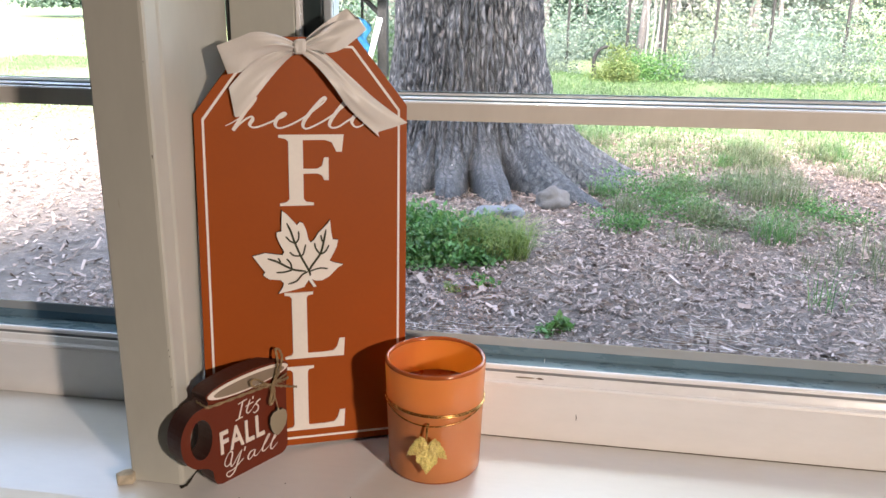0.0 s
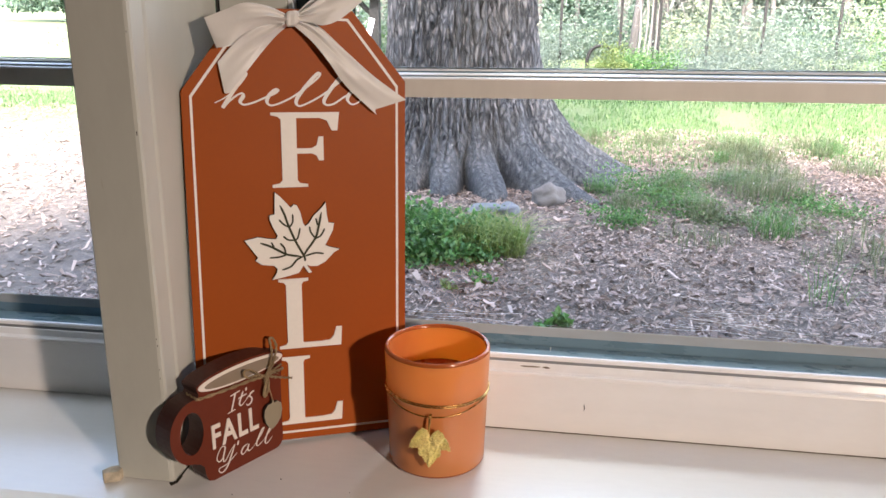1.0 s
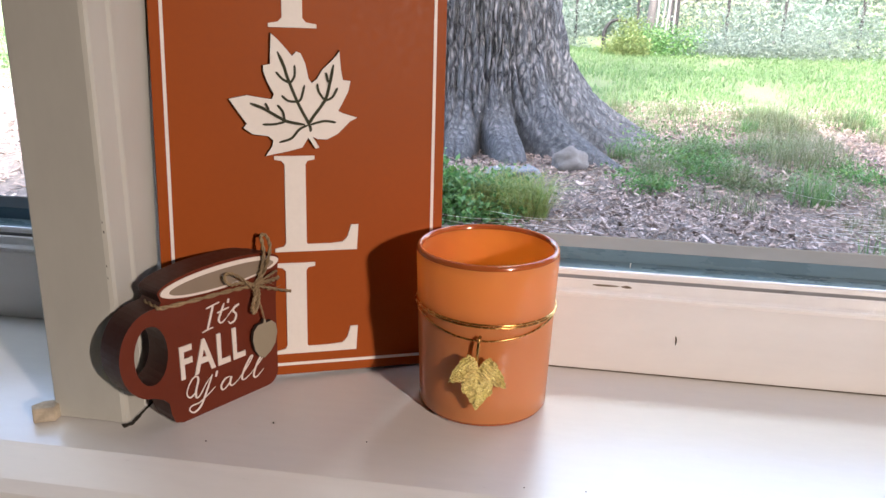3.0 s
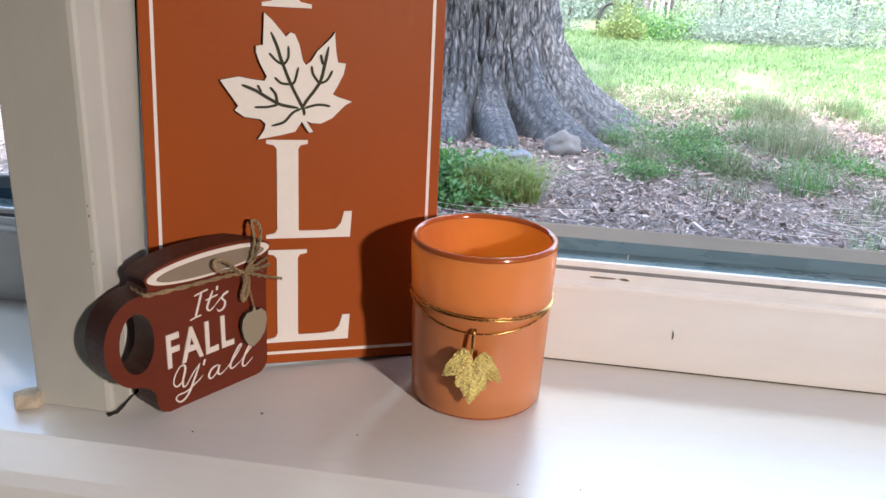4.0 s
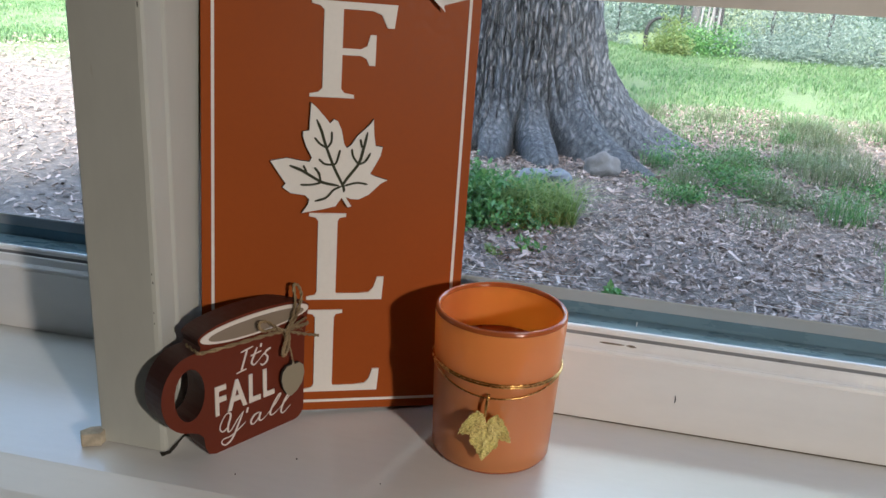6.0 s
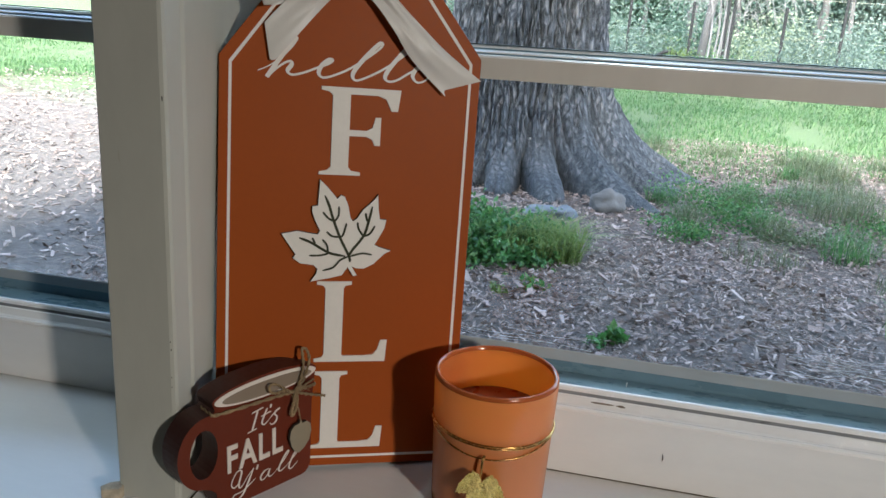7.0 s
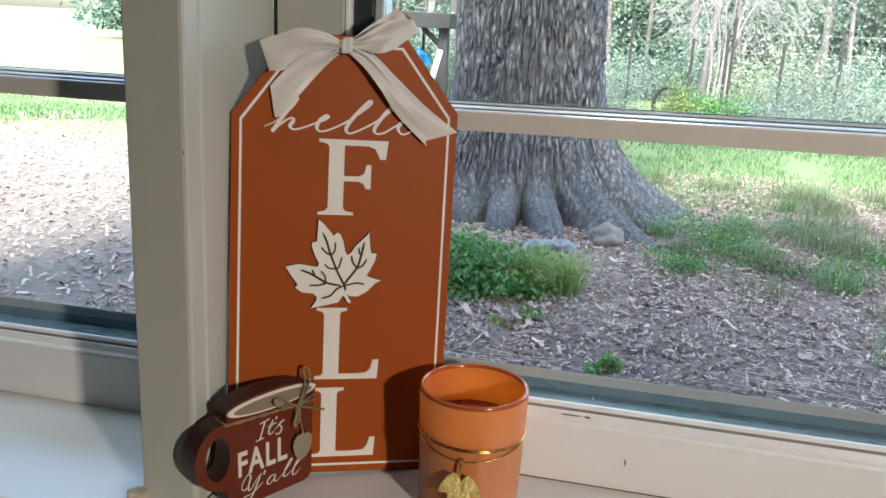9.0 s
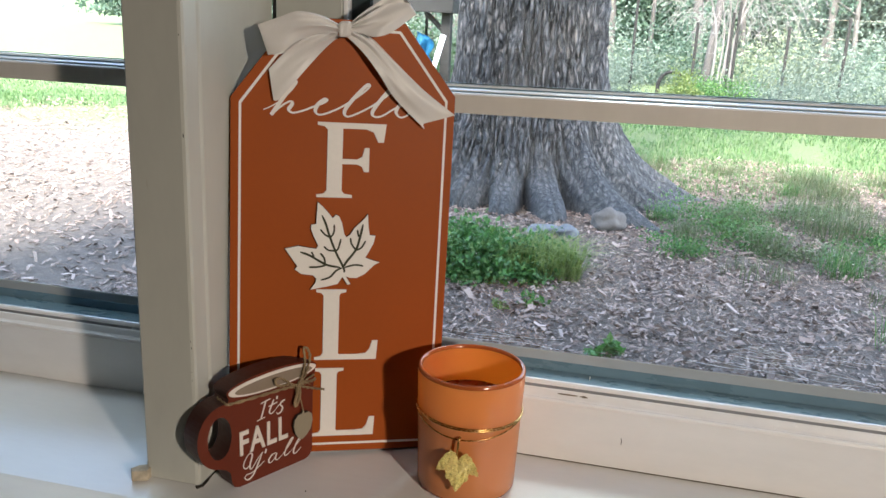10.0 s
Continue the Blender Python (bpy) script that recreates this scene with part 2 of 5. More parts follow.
WAX = surface("amber_wax", (0.40, 0.085, 0.022), 0.3, spread=0.1)
WIRE = surface("gold_wire", (0.66, 0.39, 0.12), 0.25, metal=1.0, spread=0.08, fine=300)
GOLD = surface("gold_foil_leaf", (1.0, 0.79, 0.31), 0.30, metal=0.15, spread=0.14, big=90, fine=900, relief=1.0, depth=0.0013)
BARK = bark_material()
SOIL = ground_material()
STONE = surface("field_stone", (0.088, 0.081, 0.073), 0.9, spread=0.15, big=14, fine=60, relief=0.7, depth=0.006)
PALE_STONE = surface("pale_bluish_stone", (0.095, 0.105, 0.115), 0.8, spread=0.12, big=14, fine=60, relief=0.6, depth=0.006)
CHIPS = leafy("wood_chips", [(0.060, 0.046, 0.038), (0.19, 0.142, 0.116), (0.28, 0.215, 0.182), (0.085, 0.066, 0.054), (0.34, 0.27, 0.23), (0.36, 0.29, 0.25), (0.065, 0.053, 0.045), (0.225, 0.17, 0.142)], 0.9, 0.05)
DRY_LEAF = leafy("dry_leaves", [(0.12, 0.085, 0.066), (0.21, 0.158, 0.132), (0.31, 0.245, 0.215), (0.08, 0.056, 0.044), (0.17, 0.125, 0.10)], 0.8, 0.2)
TURF = leafy("lawn_grass", [(0.055, 0.125, 0.034), (0.090, 0.165, 0.050), (0.038, 0.092, 0.028), (0.125, 0.185, 0.070)], 0.6, 0.4)
WEED = leafy("weed_leaves", [(0.040, 0.125, 0.030), (0.075, 0.185, 0.04), (0.028, 0.085, 0.024), (0.12, 0.21, 0.05)], 0.5, 0.4)
STRAW = leafy("pale_grass", [(0.10, 0.125, 0.055), (0.060, 0.105, 0.040), (0.16, 0.16, 0.085), (0.045, 0.085, 0.030)], 0.6, 0.4)
FRESH_GRASS = leafy("fresh_grass", [(0.15, 0.21, 0.05), (0.20, 0.25, 0.07), (0.10, 0.165, 0.04)], 0.5, 0.5)
OAK_LEAF = leafy("oak_leaves", [(0.035, 0.085, 0.018), (0.07, 0.14, 0.03), (0.05, 0.11, 0.022)], 0.45, 0.4)
# Woods' haze put into greyed, even greens; sunlight into the pale ones.
WOOD_LEAF = leafy("hazed_woodland_leaves", [(0.115, 0.155, 0.122), (0.142, 0.182, 0.145), (0.09, 0.128, 0.102), (0.165, 0.205, 0.168)], 0.5, 0.5)
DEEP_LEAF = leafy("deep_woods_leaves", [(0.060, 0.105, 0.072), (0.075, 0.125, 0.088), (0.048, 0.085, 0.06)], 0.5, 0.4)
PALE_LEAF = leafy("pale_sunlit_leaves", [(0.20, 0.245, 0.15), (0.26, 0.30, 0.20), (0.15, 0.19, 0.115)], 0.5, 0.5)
LIME_LEAF = leafy("yellow_green_leaves", [(0.105, 0.150, 0.040), (0.145, 0.185, 0.055), (0.075, 0.125, 0.032)], 0.5, 0.5)
GREY_TWIG = surface("bare_twig", (0.17, 0.16, 0.155), 0.9, spread=0.2)
THIN_BARK = surface("thin_trunk_bark", (0.075, 0.070, 0.066), 0.9, spread=0.25, stretch=(1, 1, 0.2), fine=40, relief=0.6, depth=0.01)
OLD_TIMBER = surface("weathered_timber", (0.007, 0.007, 0.0065), 0.85, spread=0.2, stretch=(1, 1, 0.2))
BLUE_TARP = surface("blue_tarp", (0.02, 0.15, 0.30), 0.45, spread=0.1)
WHITE_PLASTIC = surface("white_plastic", (0.75, 0.75, 0.76), 0.4, spread=0.04)
WEB = surface("cobweb", (0.75, 0.76, 0.78), 0.6, spread=0.05)

# ---- mesh helpers ----


def mesh_object(name, data, material, parent=None, label="", smooth=False):
    for m in material if isinstance(material, (list, tuple)) else [material]:
        data.materials.append(m)
    ob = new(name, data)
    if smooth:
        data.polygons.foreach_set("use_smooth", [True] * len(data.polygons))
    if parent is not None:
        ob.parent = parent
    if label:
        ob["label"] = label
    return ob


def part(name, bm, material, parent=None, label="", smooth=False):
    """Links a bmesh as one mesh object, under a thing or a part."""
    bmesh.ops.recalc_face_normals(bm, faces=bm.faces)
    data = bpy.data.meshes.new(name)
    bm.to_mesh(data)
    bm.free()
    return mesh_object(name, data, material, parent, label, smooth)


def raw(name, verts, faces, material, parent=None, label="", smooth=False):
    data = bpy.data.meshes.new(name)
    data.from_pydata([tuple(v) for v in verts], [], faces)
    data.update()
    return mesh_object(name, data, material, parent, label, smooth)


def thing(name, m, label, category, group="", kind=""):
    ob = new(name)
    ob.empty_display_size = 0.02
    ob.matrix_world = m
    return tagged(ob, label, category, group, kind)


def box(lo, hi, soft=0.0, bm=None):
    bm = bm or bmesh.new()
    c = [(a + b) / 2 for a, b in zip(lo, hi)]
    s = [b - a for a, b in zip(lo, hi)]
    made = bmesh.ops.create_cube(bm, size=1.0, matrix=Matrix.Translation(c) @ Matrix.Diagonal((*s, 1)))
    if soft:
        edges = list({e for v in made["verts"] for e in v.link_edges})
        bmesh.ops.bevel(bm, geom=edges, offset=soft, segments=2, profile=0.5, affect="EDGES")
    return bm


def prism(outline, z0, z1, soft=0.0, holes=(), bm=None):
    """A flat shape in x and y, drawn out from z0 to z1, its edges rounded by soft."""
    bm = bm or bmesh.new()
    loops = [outline, *holes]
    edges = []
    for loop in loops:
        vs = [bm.verts.new((x, y, z1)) for x, y in loop]
        edges += [bm.edges.new((a, b)) for a, b in zip(vs, vs[1:] + vs[:1])]
    top = [g for g in bmesh.ops.triangle_fill(bm, edges=edges, use_beauty=True, use_dissolve=False)["geom"] if isinstance(g, bmesh.types.BMFace)]
    if soft:
        inner = list({e for f in top for e in f.edges if len(e.link_faces) > 1})
        bmesh.ops.dissolve_edges(bm, edges=inner, use_verts=False) if not holes else None
        top = [f for f in bm.faces if abs(f.calc_center_median().z - z1) < 1e-7]
    out = bmesh.ops.extrude_face_region(bm, geom=top)
    moved = [g for g in out["geom"] if isinstance(g, bmesh.types.BMVert)]
    bmesh.ops.translate(bm, verts=moved, vec=(0, 0, z0 - z1))
    if soft:
        rim = [e for e in bm.edges if all(abs(v.co.z - z1) < 1e-7 for v in e.verts) and any(abs(f.normal.z) < 0.5 for f in e.link_faces)]
        bm.normal_update()
        rim = [e for e in bm.edges if all(abs(v.co.z - z1) < 1e-7 for v in e.verts) and len(e.link_faces) == 2 and abs(abs(e.link_faces[0].normal.z) - abs(e.link_faces[1].normal.z)) > 0.5]
        bmesh.ops.bevel(bm, geom=rim, offset=soft, segments=2, profile=0.5, affect="EDGES")
    return bm


def profile_bar(profile, x0, x1, bm=None):
    """A moulding: its section in (y, z), drawn along x."""
    bm = bm or bmesh.new()
    a = [bm.verts.new((x0, y, z)) for y, z in profile]
    b = [bm.verts.new((x1, y, z)) for y, z in profile]
    n = len(profile)
    for i in range(n):
        bm.faces.new((a[i], a[(i + 1) % n], b[(i + 1) % n], b[i]))
    bm.faces.new(a)
    bm.faces.new(b)
    return bm


def lathe(profile, steps=72, bm=None, closed=False):
    bm = bm or bmesh.new()
    rings = []
    for r, z in profile:
        rings.append([bm.verts.new((r * math.cos(2 * math.pi * i / steps), r * math.sin(2 * math.pi * i / steps), z)) for i in range(steps)])
    pairs = list(zip(rings, rings[1:])) + ([(rings[-1], rings[0])] if closed else [])
    for a, b in pairs:
        for i in range(steps):
            bm.faces.new((a[i], a[(i + 1) % steps], b[(i + 1) % steps], b[i]))
    if not closed:
        for ring in (rings[0], rings[-1]):
            if (ring[0].co - ring[steps // 2].co).length > 1e-5:
                bm.faces.new(ring)
    return bm


def smooth_path(points, steps=8, closed=False):
    """Catmull-Rom through the points."""
    p = [Vector(q) for q in points]
    n = len(p)
    out = []
    for i in range(n if closed else n - 1):
        a, b, c, d = (p[(i + k) % n] if closed else p[min(max(i + k, 0), n - 1)] for k in (-1, 0, 1, 2))
        for s in range(steps):
            t = s / steps
            out.append(0.5 * (2 * b + (c - a) * t + (2 * a - 5 * b + 4 * c - d) * t * t + (3 * b - a - 3 * c + d) * t ** 3))
    if not closed:
        out.append(p[-1].copy())
    return out


def tube(path, radius, sides=8, closed=False, bm=None):
    bm = bm or bmesh.new()
    n = len(path)
    rings = []
    side = None
    for i, q in enumerate(path):
        way = (path[(i + 1) % n] - path[i - 1]) if closed or 0 < i < n - 1 else (path[1] - path[0] if i == 0 else path[-1] - path[-2])
        way = way.normalized() if way.length > 1e-9 else Vector((0, 0, 1))
        if side is None:
            side = way.orthogonal().normalized()
        side = (side - way * side.dot(way))
        side = side.normalized() if side.length > 1e-6 else way.orthogonal().normalized()
        up = way.cross(side)
        r = radius(i / max(1, n - 1)) if callable(radius) else radius
        rings.append([bm.verts.new(q + r * (math.cos(2 * math.pi * k / sides) * side + math.sin(2 * math.pi * k / sides) * up)) for k in range(sides)])
    pairs = list(zip(rings, rings[1:])) + ([(rings[-1], rings[0])] if closed else [])
    for a, b in pairs:
        for k in range(sides):
            bm.faces.new((a[k], a[(k + 1) % sides], b[(k + 1) % sides], b[k]))
    if not closed:
        bm.faces.new(rings[0])
        bm.faces.new(rings[-1])
    return bm


def stroke(points, wide, z, thin=0.45, lean=60.0, steps=7, bm=None, taper=True):
    """A pen line lying on a face: broad where it runs along the lean of the pen, thin across it."""
    bm = bm or bmesh.new()
    path = smooth_path([(x, y, 0) for x, y in points], steps)
    n = len(path)
    ax = Vector((math.cos(radians(lean)), math.sin(radians(lean)), 0))
    rows = []
    for i, q in enumerate(path):
        way = path[min(i + 1, n - 1)] - path[max(i - 1, 0)]
        way = way.normalized() if way.length > 1e-9 else Vector((1, 0, 0))
        w = wide * (thin + (1 - thin) * max(0.0, -way.dot(ax)) ** 1.2) if thin < 1 else wide
        if taper:
            w *= min(1.0, 0.45 + 5 * i / n, 0.45 + 5 * (n - 1 - i) / n)
        nrm = Vector((-way.y, way.x, 0)) * w / 2
        zi = z + 1.6e-6 * i
        rows.append((bm.verts.new((q.x - nrm.x, q.y - nrm.y, zi)), bm.verts.new((q.x + nrm.x, q.y + nrm.y, zi))))
    for (a, b), (c, d) in zip(rows, rows[1:]):
        bm.faces.new((a, c, d, b))
    return bm


def grid_surface(f, nu, nv, bm=None, thick=0.0):
    bm = bm or bmesh.new()
    vs = [[bm.verts.new(f(i / nu, j / nv)) for j in range(nv + 1)] for i in range(nu + 1)]
    for i in range(nu):
        for j in range(nv):
            bm.faces.new((vs[i][j], vs[i + 1][j], vs[i + 1][j + 1], vs[i][j + 1]))
    if thick:
        bmesh.ops.solidify(bm, geom=bm.faces[:], thickness=thick)
    return bm


def words(text, size, bold=0.0, depth=0.0004):
    """Lettering in the built-in font, as a bmesh lying in x and y."""
    c = bpy.data.curves.new("lettering", "FONT")
    c.space_character = 1.12
    c.body, c.size, c.offset, c.extrude, c.resolution_u = text, size, bold, depth, 3
    ob = new("lettering", c)
    bpy.context.view_layer.update()
    data = bpy.data.meshes.new_from_object(ob.evaluated_get(bpy.context.evaluated_depsgraph_get()))
    bm = bmesh.new()
    bm.from_mesh(data)
    bpy.data.objects.remove(ob)
    bpy.data.meshes.remove(data)
    bpy.data.curves.remove(c)
    return bm


def card_cloud(rng, centres, size, aspect=0.55, flat=0.0):
    """Leaves as small bent diamonds, one at each centre. Returns verts and faces."""
    n = len(centres)
    c = np.asarray(centres, dtype=float)
    d = rng.normal(size=(n, 3))
    d[:, 2] *= 1 - flat
    d /= np.linalg.norm(d, axis=1)[:, None]
    e = np.cross(d, rng.normal(size=(n, 3)))
    e /= np.linalg.norm(e, axis=1)[:, None]
    nrm = np.cross(d, e)
    s = size * rng.uniform(0.6, 1.35, size=(n, 1))
    v = np.stack([c - d * s, c + e * s * aspect + nrm * s * 0.15, c + d * s, c - e * s * aspect + nrm * s * 0.15], axis=1).reshape(-1, 3)
    f = [(4 * i, 4 * i + 1, 4 * i + 2, 4 * i + 3) for i in range(n)]
    return v, f


def blades(rng, xy, z, height, width, bend=0.5):
    """Grass: each blade two narrow faces, bent over."""
    n = len(xy)
    a = rng.uniform(0, 2 * np.pi, n)
    h = height * rng.uniform(0.5, 1.3, n)
    side = np.stack([np.cos(a), np.sin(a), np.zeros(n)], 1) * (width / 2)
    way = np.stack([-np.sin(a), np.cos(a), np.zeros(n)], 1)
    base = np.concatenate([np.asarray(xy), np.asarray(z)[:, None]], 1)
    lean = bend * rng.uniform(0.2, 1.2, n)
    up = np.array([0, 0, 1.0])
    mid = base + up * (h * 0.6)[:, None] + way * (h * lean * 0.25)[:, None]
    tip = base + up * (h * (1 - 0.25 * lean))[:, None] + way * (h * lean * 0.8)[:, None]
    v = np.stack([base - side, base + side, mid + side * 0.7, mid - side * 0.7, tip], 1).reshape(-1, 3)
    f = []
    for i in range(n):
        k = 5 * i
        f += [(k, k + 1, k + 2, k + 3), (k + 3, k + 2, k + 4)]
    return v, f

# ---- the room and its window wall ----


def setting(name, bm, material, label, smooth=False):
    ob = part(name, bm, material, None, "", smooth)
    return tagged(ob, label, name.rstrip("_0123456789"), kind="structure")


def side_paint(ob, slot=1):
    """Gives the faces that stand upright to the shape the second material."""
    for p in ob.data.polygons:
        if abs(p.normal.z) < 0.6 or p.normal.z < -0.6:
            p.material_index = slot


GROUND = -0.45
setting("wall_north", box((-2.4, -0.125, -0.80), (2.4, 0.11, -0.032)), [WALL], "painted plaster wall under the window sill")
setting("wall_north_header", box((-2.4, -0.125, 1.16), (2.4, 0.11, 1.70)), [WALL], "painted plaster wall above the windows")
setting("wall_north_pier_west", box((-2.4, -0.125, -0.032), (-1.40, 0.11, 1.16)), [WALL], "painted plaster wall beside the windows")
setting("wall_north_pier_east", box((0.68, -0.125, -0.032), (2.4, 0.11, 1.16)), [WALL], "painted plaster wall beside the windows")
setting("wall_west", box((-2.55, -3.6, -0.80), (-2.4, 0.11, 1.70)), [WALL], "plain painted side wall of the room")
setting("wall_east", box((2.4, -3.6, -0.80), (2.55, 0.11, 1.70)), [WALL], "plain painted side wall of the room")
setting("wall_south", box((-2.55, -3.75, -0.80), (2.55, -3.6, 1.70)), [WALL], "plain painted back wall of the room")
setting("floor", box((-2.55, -3.75, -0.86), (2.55, 0.11, -0.80)), [FLOOR], "brown wooden floor of the room")
setting("ceiling", box((-2.55, -3.75, 1.70), (2.55, 0.11, 1.80)), [CEILING], "plain white ceiling")
# Unseen roof and upper wall, added to shade the ground near the house.
setting("roof", box((-2.9, -4.1, 4.20), (2.9, 0.25, 4.34), 0.02), [SHINGLE], "dark shingled house roof, unseen, placed to shade the near ground")
setting("wall_outer", box((-2.55, 0.11, -0.80), (2.55, 0.125, -0.02)), [SIDING], "pale outer siding under the windows")
setting("wall_outer_header", box((-2.55, 0.02, 1.80), (2.55, 0.125, 4.20)), [SIDING], "pale outer siding, unseen, carried up to the added roof")

# sill board: flat, then a worn sloping nose
sill_profile = [(0.012, 0.0), (-0.1635, 0.0), (-0.1665, -0.0012), (-0.187, -0.0085), (-0.194, -0.0125), (-0.1985, -0.019), (-0.1985, -0.027), (-0.193, -0.032), (0.012, -0.032)]
setting("window_sill", profile_bar(sill_profile, -1.40, 0.68), [SILL_PAINT], "cream painted wooden window sill with a worn nose")


def window(name, x0, x1, label, sag):
    """A painted frame: bottom board with a bead, outer ledge, side stiles, dark tracks, meeting rail and two panes. sag: how far the old sash hangs out of level."""
    w = thing(name, Matrix.Identity(4), label, "window", kind="structure")
    part("bottom_board", profile_bar([(0.0, 0.0008), (0.0, 0.0540), (0.0008, 0.0556), (0.012, 0.0556), (0.012, 0.0008)], x0 + 0.001, x1 - 0.001), BOARD_PAINT, w, "cream painted bottom board with a small nail mark")
    bead = [(0.0002, 0.0558), (0.0002, 0.0570), (0.0010, 0.0580), (0.0018, 0.0580), (0.0022, 0.0570), (0.0032, 0.0574), (0.0046, 0.0588), (0.0060, 0.0618), (0.0070, 0.0640), (0.0080, 0.0648), (0.0084, 0.0636), (0.0094, 0.0638), (0.0096, 0.0668), (0.0104, 0.0690), (0.0118, 0.0704), (0.0134, 0.0706), (0.0134, 0.0558)]
    bead_ob = part("glazing_bead", profile_bar(bead, x0 + 0.001, x1 - 0.001), [TRIM, GREY_GROOVE], w, "white moulded bead with chipped paint")
    # Groove faces take a darker grey than the white bead.
    for p in bead_ob.data.polygons:
        if any(a < p.center.y < b for a, b in ((0.0019, 0.0029), (0.0081, 0.0097))) and p.center.z > 0.0565:
            p.material_index = 1
    part("outer_ledge", box((x0 + 0.001, 0.0135, 0.040), (x1 - 0.001, 0.043, 0.0675), 0.001), BLUE_LEDGE, w, "blue-grey dirty outer ledge behind the glass")
    storm = part("storm_frame", profile_bar([(0.0435, 0.040), (0.0435, 0.0755), (0.0440, 0.0760), (0.0440, 0.0845), (0.0447, 0.0855), (0.0500, 0.0745), (0.0500, 0.040)], x0 + 0.001, x1 - 0.001), [GREY_FRAME, BLUE_LEDGE], w, "grey weathered lower storm frame, its foot coloured for blue shade")
    # Blue-grey foot: reflection and shade on the frame, put into the colour.
    for p in storm.data.polygons:
        if p.center.y < 0.0439 and p.center.z < 0.0762:
            p.material_index = 1
    rail = [(0.015, 0.3024), (0.015, 0.3174), (0.0154, 0.3186), (0.017, 0.31914), (0.0186, 0.3194), (0.0188, 0.319), (0.0206, 0.31954), (0.0208, 0.32034), (0.0214, 0.32115), (0.0244, 0.32195), (0.0262, 0.32222), (0.0264, 0.32195), (0.0284, 0.32262), (0.0286, 0.32342), (0.0294, 0.32423), (0.033, 0.3249), (0.0355, 0.32503), (0.0355, 0.3024)]
    mr = part("meeting_rail", profile_bar(rail, x0 + 0.06, x1 - 0.06), [PAINT, TRIM, BLUE_LEDGE], w, "cream meeting rail under a ribbed white edge")
    for p in mr.data.polygons:
        if p.center.z > 0.3178 and p.center.y < 0.035:
            p.material_index = 1
        # Groove faces blue-grey: sky reflection and shade between ribs, put into colour.
        if any(a < p.center.y < b for a, b in ((0.01861, 0.02075), (0.02625, 0.02855))) and p.center.z > 0.3185:
            p.material_index = 2
    gasket = part("rail_gasket", box((x0 + 0.06, 0.0325, 0.3253), (x1 - 0.06, 0.0355, 0.3262), 0.0003), DARK_TRACK, w, "thin black rubber gasket")
    for ob in (mr, gasket):
        for v in ob.data.vertices:
            v.co.z += sag * v.co.x
    for a, b, sgn in ((x0, x0 + 0.0625, 1), (x1 - 0.0625, x1, -1)):
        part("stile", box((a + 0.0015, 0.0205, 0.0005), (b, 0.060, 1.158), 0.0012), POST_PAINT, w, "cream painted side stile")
        e = b if sgn > 0 else a
        lo, hi = sorted((e + sgn * 0.0005, e + sgn * 0.0045))
        part("stop_strip", box((lo, 0.0215, 0.088), (hi, 0.045, 1.157), 0.0008), TRIM, w, "thin white stop strip")
        lo, hi = sorted((e + sgn * 0.005, e + sgn * 0.0225))
        part("track", box((lo, 0.0300, 0.086), (hi, 0.060, 1.157), 0.001), DARK_TRACK, w, "dark green-black window track")
        lo, hi = sorted((e + sgn * 0.0227, e + sgn * 0.0300))
        part("track_lip", box((lo, 0.0335, 0.086), (hi, 0.060, 1.157), 0.001), GREY_FRAME, w, "grey track lip")
    part("head", box((x0 + 0.064, 0.0205, 1.09), (x1 - 0.064, 0.060, 1.157), 0.001), PAINT, w)
    for z0, z1, y in ((0.0790, 0.3008, 0.0452), (0.3190, 1.089, 0.0360)):
        p = part("pane", box((x0 + 0.0935, y, z0), (x1 - 0.0935, y + 0.0025, z1)), GLASS, w, "slightly dusty clear glass pane")
        p.visible_shadow = False
    return w


window("window_1", -0.3325, 0.672, "cream painted sash window above the sill, with dusty glass", 0.011)
window("window_2", -1.385, -0.3815, "cream painted sash window beyond the mullion", 0.0)

# mullion: a painted post with an edge strip and a joint behind it
mull = thing("mullion", Matrix.Identity(4), "cream painted window post with worn edges", "trim", kind="structure")
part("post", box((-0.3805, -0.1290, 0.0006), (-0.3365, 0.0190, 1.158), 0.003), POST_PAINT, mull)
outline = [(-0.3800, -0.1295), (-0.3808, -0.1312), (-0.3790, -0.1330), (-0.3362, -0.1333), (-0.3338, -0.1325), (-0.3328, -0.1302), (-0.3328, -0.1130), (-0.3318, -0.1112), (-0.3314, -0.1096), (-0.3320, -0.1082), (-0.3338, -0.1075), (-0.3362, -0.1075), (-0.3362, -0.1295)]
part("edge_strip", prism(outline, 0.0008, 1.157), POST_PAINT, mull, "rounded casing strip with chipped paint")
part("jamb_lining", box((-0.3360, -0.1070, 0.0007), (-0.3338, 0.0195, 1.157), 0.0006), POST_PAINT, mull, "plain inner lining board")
part("joint", box((-0.3352, 0.0232, 0.0007), (-0.3306, 0.0590, 1.157)), CRACK, mull, "dark open joint")
chip_rng = random.Random(4)
for i in range(8):
    z = chip_rng.uniform(0.03, 0.44)
    bm = bmesh.new()
    bmesh.ops.create_icosphere(bm, subdivisions=1, radius=1.0, matrix=Matrix.Translation((-0.3352 + chip_rng.uniform(-0.0006, 0.0004), -0.1328, z)) @ Matrix.Diagonal((0.0004, 0.0005, chip_rng.uniform(0.0008, 0.0024), 1)))
    part("paint_chip", bm, CRACK, mull, "dark chip in the paint")
# open seams at the foot of the window and of the post
tagged(part("sill_seam", box((-0.331, -0.0008, 0.0002), (0.67, 0.0006, 0.0008)), SEAM), "thin dark seam between sill and window board", "seam", kind="structure")
